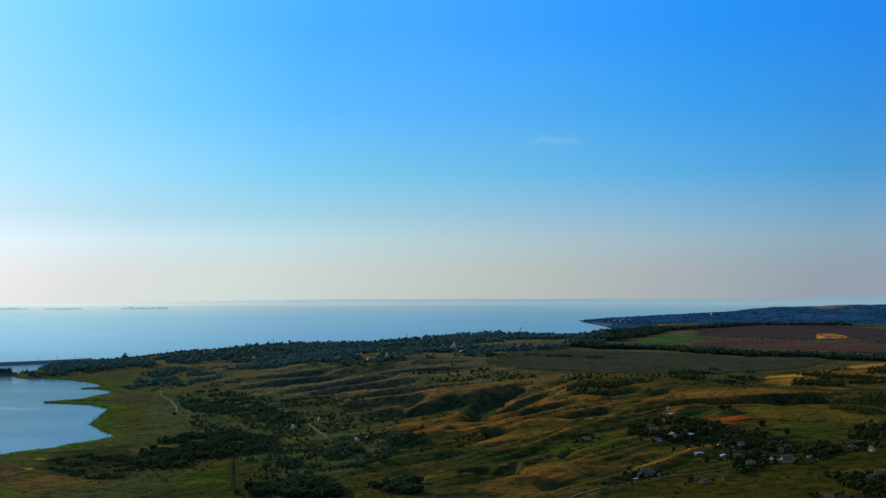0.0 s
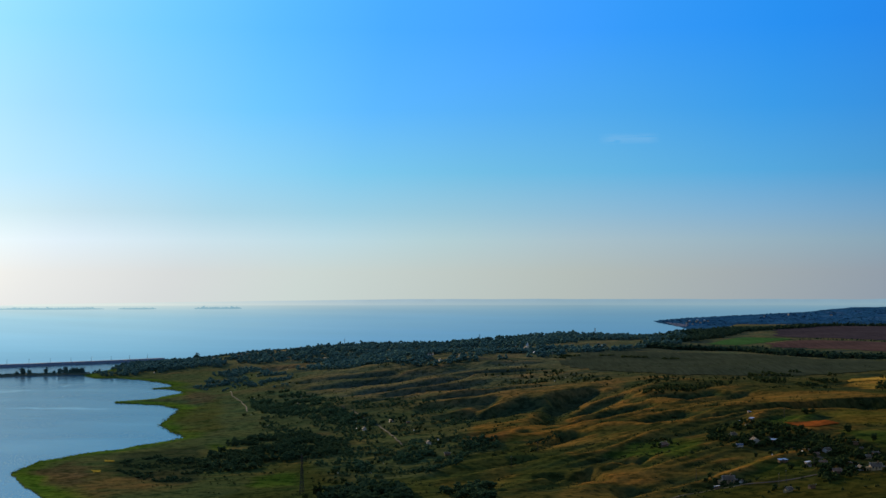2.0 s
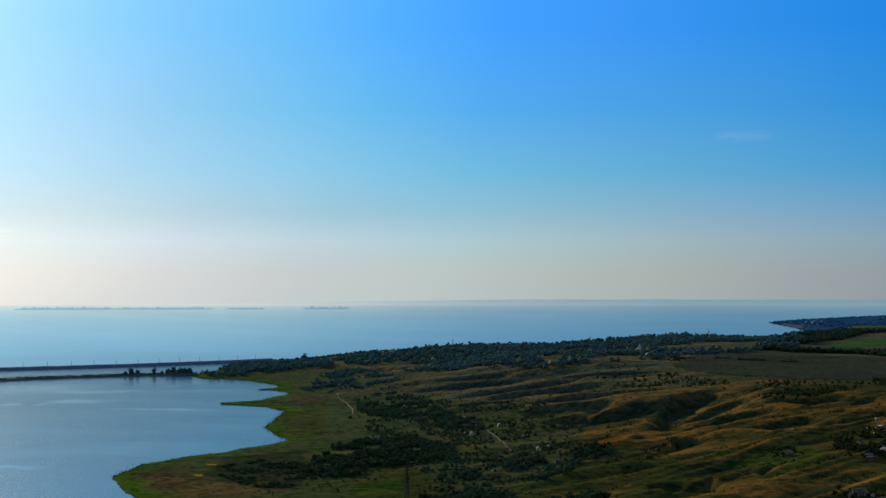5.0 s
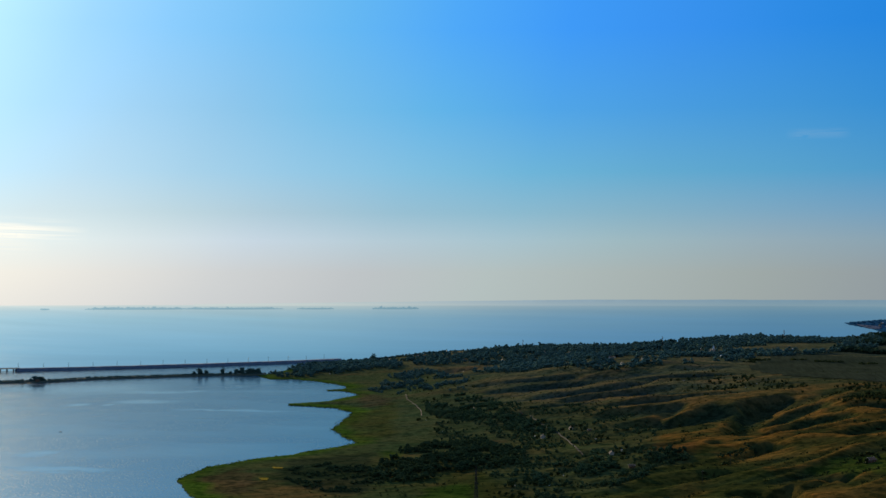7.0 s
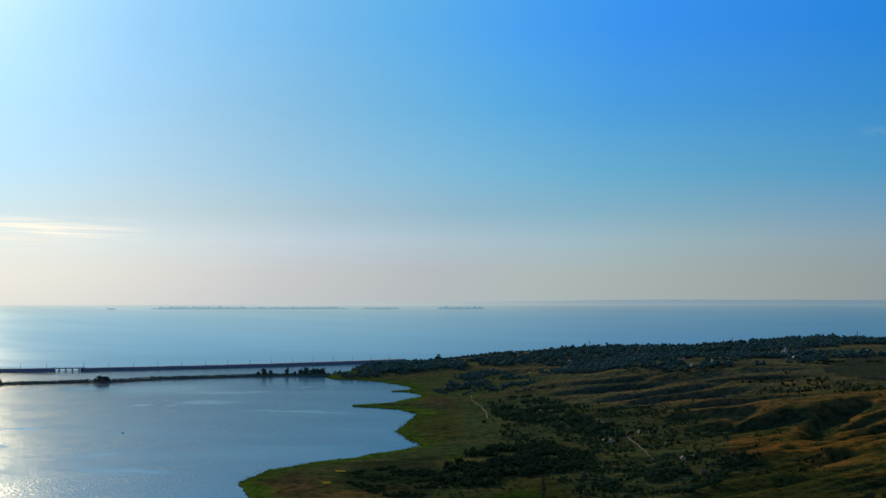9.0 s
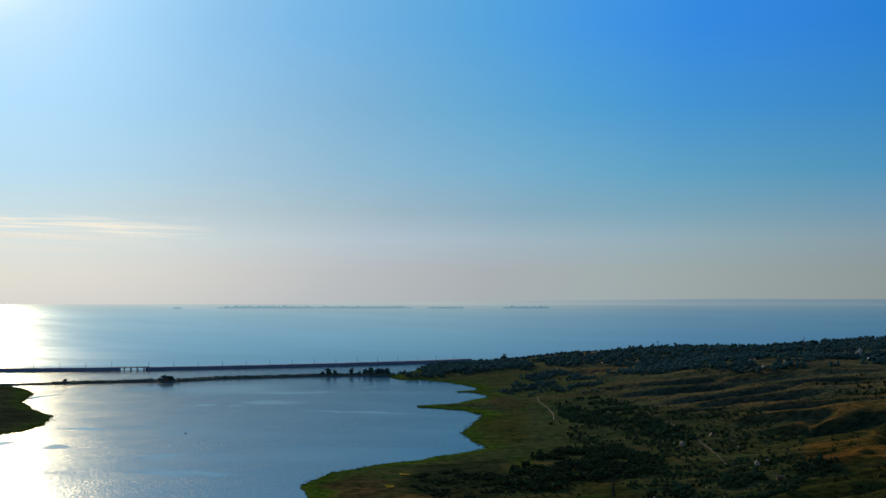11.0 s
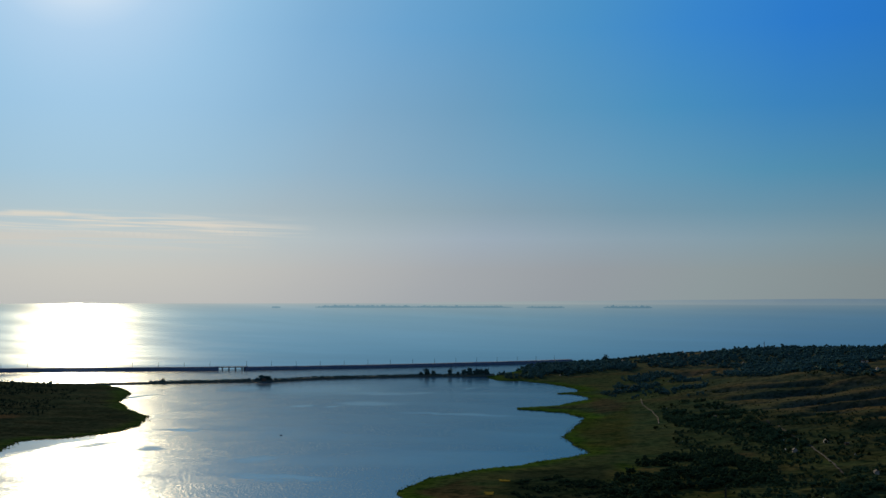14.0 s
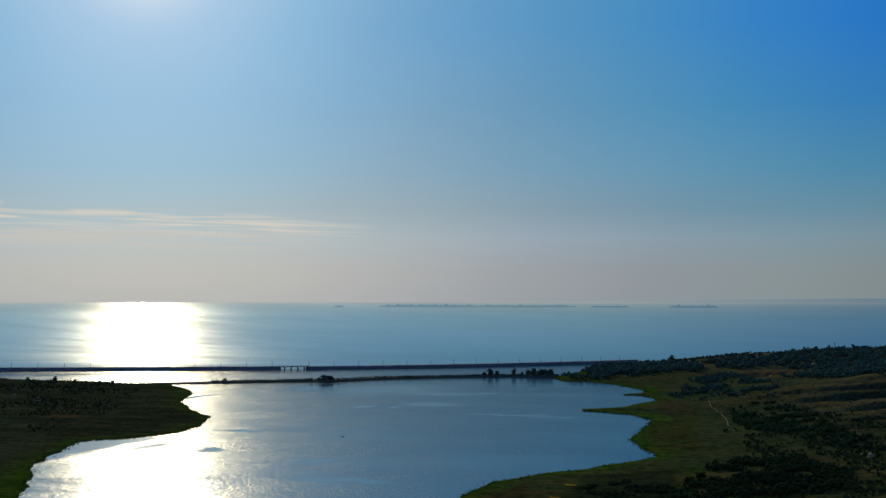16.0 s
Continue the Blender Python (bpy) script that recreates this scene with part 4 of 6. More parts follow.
# ---- embankments, bridge ----
def embankment(name, line, foot, crest, top, material, label, category, wobble=0.0):
    """A bank swept along a line: half widths at foot and crest, height of its top."""
    bm = bmesh.new()
    dense = []
    for (ax, ay), (bx, by) in zip(line, line[1:]):
        n = max(1, int(math.hypot(bx - ax, by - ay) / 12))
        dense += [(ax + (bx - ax) * k / n, ay + (by - ay) * k / n) for k in range(n)]
    dense.append(line[-1])
    rows = []
    for k, (x, y) in enumerate(dense):
        (ax, ay), (bx, by) = dense[max(k - 1, 0)], dense[min(k + 1, len(dense) - 1)]
        side = Vector((by - ay, ax - bx, 0)).normalized()
        w = 1 + wobble * noise.noise((x * 0.03, y * 0.03, 2))
        z = top * (1 + 0.5 * wobble * noise.noise((x * 0.05, y * 0.05, 9)))
        rows.append([bm.verts.new(Vector((x, y, h)) + side * s) for s, h in ((-foot * w, -1.5), (-crest * w - 0.6, z * 0.93), (-crest * w, z), (crest * w, z), (crest * w + 0.6, z * 0.93), (foot * w, -1.5))])
    for a, b in zip(rows, rows[1:]):
        for i in range(5):
            bm.faces.new((a[i], b[i], b[i + 1], a[i + 1]))
    bm.faces.new(rows[0]), bm.faces.new(rows[-1][::-1])
    return tagged(part(name, bm, material), label, category, kind="structure")


CAUSEWAY_WEST = plan([(-2600, 1400), (-1900, 1640), (-1301, 1936), (-1120, 2022), (-968, 2101)])
CAUSEWAY_EAST = plan([(-938, 2120), (-860, 2174), (-786, 2231), (-700, 2312), (-615, 2401), (-560, 2470)])
embankment("causeway", CAUSEWAY_WEST, 15, 7, 6.2, HAZY_BANK, "dark stone-faced railway causeway across the water", "causeway", 0.12)
embankment("causeway", CAUSEWAY_EAST, 14, 7, 5.4, HAZY_BANK, "dark stone-faced railway causeway across the water", "causeway", 0.12)
DIKE = plan([(-570, 2083), (-653, 2051), (-763, 1962), (-778, 1932), (-797, 1892), (-839, 1874), (-917, 1811), (-975, 1765)])
embankment("dike", DIKE, 14, 8, 2.8, HAZY_DIKE_GRASS, "low overgrown dike between lake and inlet", "dike", 0.35)


def bridge():
    a, b = Vector((-972 * K, 2098.5 * K, 0)), Vector((-934 * K, 2122.5 * K, 0))
    way = (b - a).normalized()
    yaw = math.degrees(math.atan2(way.y, way.x))
    long = (b - a).length
    top = empty("bridge", pose(a.x, a.y, 0, 0, 0, yaw), "grey concrete railway bridge with short spans over the gap", "bridge")
    part("deck", box(bmesh.new(), 0, -5, 4.4, long, 5, 6.1, 0.1), CONCRETE, top)
    for s in (-4.9, 4.9):
        bm = box(bmesh.new(), 0, s - 0.06, 6.9, long, s + 0.06, 7.05)
        for k in range(16):
            box(bm, k * long / 15 - 0.06, s - 0.06, 6.1, k * long / 15 + 0.06, s + 0.06, 6.95)
        part("railing", bm, STEEL, top)
    for k in (0.22, 0.42, 0.62, 0.82):
        bm = box(bmesh.new(), k * long - 0.9, -4.2, -2, k * long + 0.9, 4.2, 3.9, 0.15)
        box(bm, k * long - 1.2, -4.8, 3.9, k * long + 1.2, 4.8, 4.4)
        part("pier", bm, CONCRETE, top)


bridge()


def catenary_mast():
    top = empty("railway_mast", Matrix(), "slim steel railway mast with a bracket arm", "mast", "masts along the causeway")
    part("footing", box(bmesh.new(), -0.5, -0.5, -0.6, 0.5, 0.5, 0.35, 0.05), CONCRETE, top)
    part("pole", beam(bmesh.new(), (0, 0, 0.3), (0, 0, 10.4), 0.4, 0.26, 8), STEEL, top)
    bm = beam(bmesh.new(), (0, 0, 7.6), (3.2, 0, 8.2), 0.1)
    beam(bm, (0, 0, 9.1), (3.2, 0, 8.2), 0.07)
    part("bracket", bm, STEEL, top)
    return top


def along(line, step, first=0.0):
    """Points and headings every step metres along a line."""
    out, left = [], first
    for (ax, ay), (bx, by) in zip(line, line[1:]):
        n = math.hypot(bx - ax, by - ay)
        while left < n:
            out.append((ax + (bx - ax) * left / n, ay + (by - ay) * left / n, math.degrees(math.atan2(by - ay, bx - ax))))
            left += step
        left -= n
    return out


mast = catenary_mast()
spots = along(CAUSEWAY_EAST, 47, 5) + [s for s in along(CAUSEWAY_WEST[2:], 47, 16)]
for k, (x, y, yaw) in enumerate(spots):
    side = Vector((-math.sin(radians(yaw)), math.cos(radians(yaw)))) * 5.5
    m = pose(x + side.x, y + side.y, 6.1, 0, 0, yaw - 90) @ Matrix.Scale(0.9, 4)
    if k == 0:
        mast.matrix_basis = m
    else:
        copy_thing(mast, m)


# ---- trees ----
def clump_shape(r, rng, flat=0.8):
    """A ragged leaf clump: an octahedron pushed out of shape."""
    v = np.array([(1, 0, 0), (-1, 0, 0), (0, 1, 0), (0, -1, 0), (0, 0, flat), (0, 0, -flat)], float)
    v = v * r * rng.uniform(0.65, 1.3, (6, 1))
    a = rng.uniform(0, 6.28)
    rot = np.array([[math.cos(a), -math.sin(a), 0], [math.sin(a), math.cos(a), 0], [0, 0, 1]])
    f = np.array([(0, 2, 4), (2, 1, 4), (1, 3, 4), (3, 0, 4), (2, 0, 5), (1, 2, 5), (3, 1, 5), (0, 3, 5)])
    return v @ rot.T, f


def crown_shape(seed, clumps, width=0.42, low=0.22, ragged=0.12, size=0.14):
    """A crown for a tree one metre tall: clumps in a few uneven lobes, with gaps between."""
    rng = np.random.default_rng(seed)
    lobes = [(rng.uniform(-0.5, 0.5, 2) * width, rng.uniform(low + 0.14, 0.76), rng.uniform(0.5, 0.8) * width) for _ in range(5)] + [(np.zeros(2), 0.5, width * 0.85)]
    vs, fs, n = [], [], 0
    for k in range(clumps):
        c, z, r = lobes[k % len(lobes)]
        d = rng.normal(size=3)
        d = d / np.linalg.norm(d) * r * rng.uniform(0.45, 1.0)
        at = np.array([c[0] + d[0], c[1] + d[1], np.clip(z + d[2] * 0.85, low, 0.97)]) + rng.normal(size=3) * ragged * 0.25
        v, f = clump_shape(size * rng.uniform(0.6, 1.25), rng)
        vs.append(v + at)
        fs.append(f + n)
        n += 6
    return np.concatenate(vs), np.concatenate(fs)


def trunk_shape(seed, tall=0.45, r=0.028):
    rng = np.random.default_rng(seed + 500)
    bm = beam(bmesh.new(), (0, 0, -0.06), (0.01, 0.01, tall), r, r * 0.55, 6)
    for k in range(4):
        a = k * 1.6 + rng.uniform(-0.5, 0.5)
        beam(bm, (0, 0, tall * rng.uniform(0.55, 0.95)), (0.2 * math.cos(a), 0.2 * math.sin(a), tall + rng.uniform(0.05, 0.3)), r * 0.5, r * 0.15, 4)
    return bm


def joined(name, spots, shapes, material, label, category):
    """Many plants in one mesh. spots: rows of x, y, z, height, turn, width."""
    vs, fs, n = [], [], 0
    for k, (x, y, z, tall, turn, wide) in enumerate(spots):
        v, f = shapes[k % len(shapes)]
        c, s = math.cos(turn) * tall * wide, math.sin(turn) * tall * wide
        vs.append(np.stack([v[:, 0] * c - v[:, 1] * s + x, v[:, 0] * s + v[:, 1] * c + y, v[:, 2] * tall + z], 1))
        fs.append(f + n)
        n += len(v)
    return tagged(new(name, mesh_from(name, np.concatenate(vs), np.concatenate(fs), material, True)), label, category, kind="stuff")


def scatter(ring, spacing, tall, seed, thin=0.0, clear=(), patchy=60.0, hollow=None):
    """Random spots in a ring, thinned by patches; rows for joined()."""
    rng = np.random.default_rng(seed)
    xs, ys = [p[0] for p in ring], [p[1] for p in ring]
    n = int((max(xs) - min(xs)) * (max(ys) - min(ys)) / spacing**2)
    x, y = rng.uniform(min(xs), max(xs), n), rng.uniform(min(ys), max(ys), n)
    keep = inside(x, y, ring) & (fractal(x / patchy, y / patchy, 2, seed) > thin)
    for cx, cy, r in clear:
        keep &= np.hypot(x - cx, y - cy) > r
    x, y = x[keep], y[keep]
    z = height(x, y)
    if hollow is not None:
        rim = sum(height(x + ox, y + oy) for ox, oy in ((14, 0), (-14, 0), (0, 14), (0, -14))) / 4
        low = rim - z > hollow
        x, y, z = x[low], y[low], z[low]
    on = z > sea_level(x, y) + 0.5
    x, y, z = x[on], y[on], z[on]
    h = rng.uniform(tall[0], tall[1], len(x))
    return np.stack([x, y, z - 0.15, h, rng.uniform(0, 6.28, len(x)), rng.uniform(0.8, 1.25, len(x))], 1)


def belt(line, wide, spacing, tall, seed):
    rng = np.random.default_rng(seed)
    rows = []
    for x, y, yaw in along(line, spacing):
        for _ in range(max(1, int(wide / spacing))):
            o = rng.uniform(-wide / 2, wide / 2)
            rows.append((x - math.sin(radians(yaw)) * o + rng.uniform(-2, 2), y + math.cos(radians(yaw)) * o + rng.uniform(-2, 2)))
    x, y = np.array(rows).T
    n = len(x)
    return np.stack([x, y, height(x, y) - 0.15, rng.uniform(*tall, n), rng.uniform(0, 6.28, n), rng.uniform(0.8, 1.2, n)], 1)


BIG = [crown_shape(k, 20, 0.43, 0.05, 0.08, size=0.20) for k in range(6)]
SMALL = [crown_shape(20 + k, 11, 0.48, 0.06, 0.08, size=0.25) for k in range(6)]
BUSH = [crown_shape(40 + k, 6, 0.60, 0.1, 0.06, size=0.40) for k in range(6)]

# x, y, kind, turn, size
UPPER_VILLAGE = [(86, 941, 2, 40, 0.75), (84, 943, 3, 102, 0.33), (103, 791, 0, 10, 0.9), (97, 787, 3, 97, 0.39), (109, 788, 5, 70, 0.4), (140, 981, 5, 10, 0.58), (125, 933, 0, 40, 0.66), (133, 904, 1, 102, 0.82), (123, 892, 4, 10, 0.58), (134, 849, 3, 97, 0.48), (150, 851, 3, 102, 0.62), (156, 844, 2, 0, 0.54), (163, 853, 1, 40, 0.78), (154, 817, 2, 10, 0.75), (146, 814, 1, 10, 0.54)]
LOWER_VILLAGE = [(155, 788, 2, 15, 0.9), (167, 792, 1, 102, 0.78), (174, 790, 0, 5, 0.94), (180, 834, 0, 35, 0.59), (187, 847, 6, 20, 0.63), (184, 867, 6, 0, 0.54), (188, 801, 4, 20, 0.65), (191, 795, 3, 102, 0.53), (216, 824, 1, 40, 0.86), (225, 841, 2, 10, 0.78), (228, 831, 5, 20, 0.65), (223, 811, 1, 107, 0.69), (250, 922, 5, 15, 0.54), (260, 932, 3, 102, 0.53), (196, 715, 1, 20, 0.71), (202, 720, 0, 0, 0.94), (125, 748, 0, 40, 0.59), (166, 673, 2, 20, 0.78)]
GARDEN_HOUSES = [(-115, 1199, 1, 98, 0.9), (-122, 1213, 3, 105, 0.64), (-128, 1264, 3, 98, 0.47), (-98, 1238, 1, 105, 0.72), (-75, 1165, 3, 98, 0.69), (-83, 1217, 6, 20, 0.72), (-52, 1060, 3, 98, 0.93), (-58, 1050, 1, 105, 0.72), (-43, 990, 6, 10, 0.99), (-105, 937, 3, 105, 0.47), (-86, 937, 3, 98, 0.42), (-102, 897, 3, 105, 0.37), (-197, 1412, 3, 98, 0.56), (-2, 1421, 3, 105, 0.64), (33, 1363, 3, 98, 0.56), (-81, 971, 3, 105, 0.37)]
SLOPE_HOUSES = [(-356, 1834, 5, 15, 0.47), (-476, 2056, 1, 105, 0.51), (-317, 1913, 4, 98, 0.47), (-482, 2315, 3, 105, 0.42), (-238, 1492, 3, 98, 0.42), (-199, 1437, 1, 105, 0.47), (-2, 1837, 3, 98, 0.42), (-17, 1463, 5, 20, 0.47), (-102, 1656, 1, 98, 0.47), (-324, 1851, 3, 105, 0.39), (-300, 1762, 1, 98, 0.47), (-260, 1562, 3, 105, 0.39), (-233, 1384, 3, 98, 0.35), (-203, 1291, 3, 105, 0.35), (-144, 1659, 3, 98, 0.39), (-83, 1608, 1, 105, 0.47), (10, 1430, 1, 98, 0.42), (43, 1386, 3, 105, 0.39)]
HOUSES = UPPER_VILLAGE + LOWER_VILLAGE + GARDEN_HOUSES + SLOPE_HOUSES
# open yards: round each house and on the side of the lake road
YARDS = [(x * K + dx, y * K - dy, r * (1.0 if y < 960 else 1.7)) for x, y, _, _, _ in HOUSES for dx, dy, r in ((0, 0, 5.0), (0, 7, 3.6), (0, 13, 2.6))]
RIDGE_WOOD = plan([(-530, 2110), (-402, 2075), (-300, 2000), (-211, 1800), (-149, 1690), (-81, 1600), (-14, 1620), (75, 1790), (198, 1978), (260, 2330), (250, 2500), (150, 2470), (20, 2440), (-200, 2415), (-470, 2450), (-560, 2400)])
rng = random.Random(11)
RIDGE_HOUSES = []
while len(RIDGE_HOUSES) < 58:
    x, y = K * rng.uniform(-560, 120), K * rng.uniform(1640, 2420)
    if inside(np.array([x]), np.array([y]), RIDGE_WOOD)[0]:
        RIDGE_HOUSES.append((x, y, rng.choice((10, 30, 95, 105, 110)), rng.uniform(0.55, 0.9)))
RIDGE_YARDS = [(x, y - dy, r) for x, y, _, _ in RIDGE_HOUSES for dy, r in ((0, 6.5), (9, 5.5), (18, 4.5))]
joined("ridge_wood", scatter(RIDGE_WOOD, 10.3, (4.3, 9.4), 3, -0.22, RIDGE_YARDS + [(-315 * K, 2025 * K, 34 * K), (-280 * K, 1990 * K, 40 * K), (-345 * K, 2050 * K, 26 * K), (-8 * K, 1730 * K, 36 * K), (0, 1790 * K, 30 * K)], 90), SMALL, HAZY_LEAVES, "dense dark green wood with gardens along the ridge", "woodland")
joined("forest_edge", np.concatenate([belt(plan([(221, 2157), (329, 2498), (414, 2704), (537, 2892), (607, 2928), (760, 2900)]), 60, 9.2, (6, 9.5), 5), belt(plan([(205, 2240), (260, 2400), (330, 2600), (390, 2760)]), 110, 11, (6, 9), 6)]), SMALL, BELT_LEAVES, "dark wood behind the upper fields", "woodland")
joined("tree_belt", belt(plan([(157, 1946), (194, 1892), (263, 1896), (307, 1755), (352, 1669), (397, 1610), (450, 1540), (520, 1480)]), 30, 4.3, (6, 9.3), 7), SMALL, BELT_LEAVES, "dense dark tree belt between the fields", "tree belt")
joined("hedge", belt(plan([(383, 2158), (476, 2258), (503, 2197), (571, 2110), (640, 2060)]), 10, 7, (2, 4.2), 8), SMALL, BELT_LEAVES, "broken hedge of bushes between ploughed fields", "hedge")
LANE = plan([(-136, 1323), (-129, 1300), (-122, 1276), (-114, 1248), (-106, 1220), (-99, 1190), (-93, 1159), (-87, 1125), (-82, 1090), (-75, 1064), (-69, 1039)])
COPSE = plan([(-207, 1086), (-211, 1191), (-205, 1225), (-177, 1205), (-170, 1217), (-156, 1203), (-136, 1144), (-114, 1094), (-106, 1011), (-117, 982), (-138, 1013), (-153, 995), (-162, 959), (-184, 973), (-202, 1003)])
BUSHY = plan([(-261, 1013), (-260, 1060), (-242, 1077), (-214, 1050), (-191, 1006), (-179, 934), (-211, 937), (-235, 966)])
UPPER_TREES = plan([(-264, 1561), (-253, 1595), (-225, 1593), (-184, 1490), (-157, 1348), (-158, 1283), (-182, 1329), (-216, 1372), (-243, 1448)])
LANE_TREES = plan([(-162, 1358), (-141, 1324), (-115, 1278), (-106, 1215), (-129, 1245), (-152, 1269)])
ORCHARD = plan([(-117, 1062), (-89, 1026), (-70, 1094), (-46, 1019), (-29, 964), (-39, 904), (-107, 921)])
THICKETS = [plan([(-36, 1011), (-24, 1034), (-13, 1037), (-10, 1005), (-23, 992)]), plan([(5, 1008), (13, 1027), (22, 1045), (32, 1044), (23, 1001)])]
NEAR_TREES = [plan([(-93, 864), (-85, 886), (-67, 863), (-55, 828), (-53, 804), (-103, 828), (-104, 857)]), plan([(-40, 830), (-26, 839), (-13, 831), (-11, 785), (-27, 787)])]
VILLAGE_GREEN = [plan([(109, 940), (125, 997), (150, 995), (163, 945), (183, 927), (186, 888), (190, 848), (184, 824), (164, 829), (143, 848), (135, 874), (120, 908)]),
                 plan([(150, 821), (167, 830), (163, 778), (147, 754), (144, 780)]), plan([(184, 824), (210, 859), (209, 815), (188, 792)]),
                 plan([(184, 759), (192, 741), (201, 711), (188, 666), (183, 670), (177, 723)]), plan([(236, 909), (265, 934), (245, 866), (224, 860)])]
SLOPE_SCRUB = plan([(252, 1134), (272, 1145), (324, 1142), (277, 976), (259, 1000), (246, 1051)])
PLATEAU_EDGE = [plan([(260, 1173), (313, 1379), (353, 1398), (410, 1447), (341, 1202)]), plan([(95, 1216), (116, 1254), (144, 1257), (156, 1242), (126, 1212)]),
                plan([(178, 1208), (200, 1378), (249, 1442), (278, 1381), (232, 1174)])]
SHORE_WOOD = plan([(-609, 2178), (-630, 2295), (-593, 2317), (-545, 2333), (-499, 2358), (-422, 2224), (-388, 2108), (-440, 2086), (-488, 2033), (-528, 2012)])
joined("copse", np.concatenate([scatter(COPSE, 4.2, (2.5, 6.5), 9, -0.12, patchy=22)] + [scatter(ring, 3.6, tall, 10 + k, low, patchy=20) for k, (ring, tall, low) in enumerate(zip(NEAR_TREES + THICKETS, ((3.5, 7.5), (3.5, 7.0), (1.8, 4.2), (1.4, 3.6)), (-0.35, -0.3, -0.4, 0.0)))]), BIG, COPSE_LEAVES, "dense dark copse of broad-leaved trees", "woodland")
joined("low_thicket", scatter(BUSHY, 3.0, (0.9, 2.6), 27, 0.02, patchy=22), BUSH, COPSE_LEAVES, "low dark bushes over the wet meadow", "scrub")
joined("garden_trees", np.concatenate([scatter(UPPER_TREES, 4.5, (2.5, 5.5), 11, -0.15, YARDS, 30), scatter(LANE_TREES, 4.2, (2.5, 5.5), 12, -0.2, YARDS + [(x, y, 9) for x, y in LANE], 26), scatter(ORCHARD, 4.6, (2.0, 5.5), 25, 0.08, YARDS, 22)]), BIG, MID_LEAVES, "garden trees and bushes round scattered farmhouses", "woodland")
GARDENS = plan([(-257, 1558), (-147, 1422), (-69, 1317), (-31, 1234), (-34, 1112), (-6, 1006), (-30, 977), (-48, 913), (-98, 891), (-145, 1044), (-203, 1258)])
joined("scattered_trees", scatter(GARDENS, 6.3, (1.4, 4.2), 29, 0.02, YARDS + [(x, y, 13) for x, y in LANE], 18), BIG, MID_LEAVES, "small trees and bushes scattered over the farm gardens", "woodland")
SKYLINE = plan([(-590, 2350), (-540, 2385), (-450, 2425), (-330, 2410), (-200, 2390), (-60, 2400)])
joined("skyline_trees", belt(SKYLINE, 24, 4.5, (3.5, 6.5), 30), SMALL, HAZY_LEAVES, "uneven row of trees along the ridge's skyline", "woodland")
UPPER_GARDENS = plan([(-391, 2028), (-342, 2042), (-261, 1834), (-237, 1630), (-264, 1619), (-304, 1745), (-313, 1665), (-372, 1800), (-376, 1915)])
joined("upper_garden_trees", scatter(UPPER_GARDENS, 7.0, (2.5, 7), 37, 0.0, patchy=34), SMALL, HAZY_LEAVES, "garden trees round the upper farmhouses", "woodland")
joined("shore_wood", scatter(SHORE_WOOD, 8.5, (4, 9.5), 28, -0.12, patchy=40), SMALL, HAZY_LEAVES, "dense trees with gardens behind the lake shore", "woodland")
joined("plateau_edge_trees", np.concatenate([scatter(ring, 5.0, (2.0, 5.0), 26 + k, low, patchy=34) for k, (ring, low) in enumerate(zip(PLATEAU_EDGE, (0.0, -0.2, 0.3)))]), BIG, SCRUB, "small trees scattered along the plateau's edge", "woodland")
FIELD_MARGIN = plan([(-2, 1512), (60, 1420), (125, 1344), (166, 1320), (197, 1308), (154, 1228), (96, 1223), (55, 1311), (-2, 1296)])
joined("field_margin_trees", scatter(FIELD_MARGIN, 8.5, (1.4, 4.4), 35, 0.1, patchy=24), BIG, SCRUB, "small trees and bushes along the fallow field's lower edge", "woodland")
FIELD_BUSHES = plan([(60, 1738), (99, 1747), (128, 1720), (163, 1688), (235, 1559), (47, 1698)])
joined("field_bushes", np.concatenate([scatter([(x * K - 14 * w, y * K - 9), (x * K + 14 * w, y * K - 9), (x * K + 14 * w, y * K + 9), (x * K - 14 * w, y * K + 9)], 4, (1.5, 3.6), 36 + k, -0.9) for k, (x, y, w) in enumerate(zip([p[0] / K for p in FIELD_BUSHES], [p[1] / K for p in FIELD_BUSHES], (1.0, 0.8, 1.4, 1.0, 0.6, 0.7)))]), BUSH, SCRUB, "small clumps of bushes standing in the fallow field", "scrub")
PLOTS = [(173 * K, 972 * K, 26 * K), (198 * K, 945 * K, 24 * K), (100 * K, 925 * K, 22 * K)]
HILL = plan([(-230, 950), (-60, 640), (330, 640), (430, 1450), (330, 1560), (60, 1600), (-150, 1720), (-300, 1900), (-330, 1700), (-240, 1500), (-200, 1250)])
joined("scrub", np.concatenate([scatter(HILL, 4.8, (0.5, 1.6), 13, 0.05, PLOTS, 42, 0.5), scatter(HILL, 10, (1.2, 3.4), 23, 0.25, PLOTS, 70, 0.5), scatter(HILL, 11, (0.5, 1.6), 24, 0.1, PLOTS, 45)]), BUSH, SCRUB, "scattered scrub and thorn bushes over the slopes", "scrub")
joined("slope_scrub", scatter(SLOPE_SCRUB, 4.2, (0.8, 2.2), 15, -0.5, patchy=40), BUSH, LEAVES, "dark scrub covering the side of the hollow", "scrub")
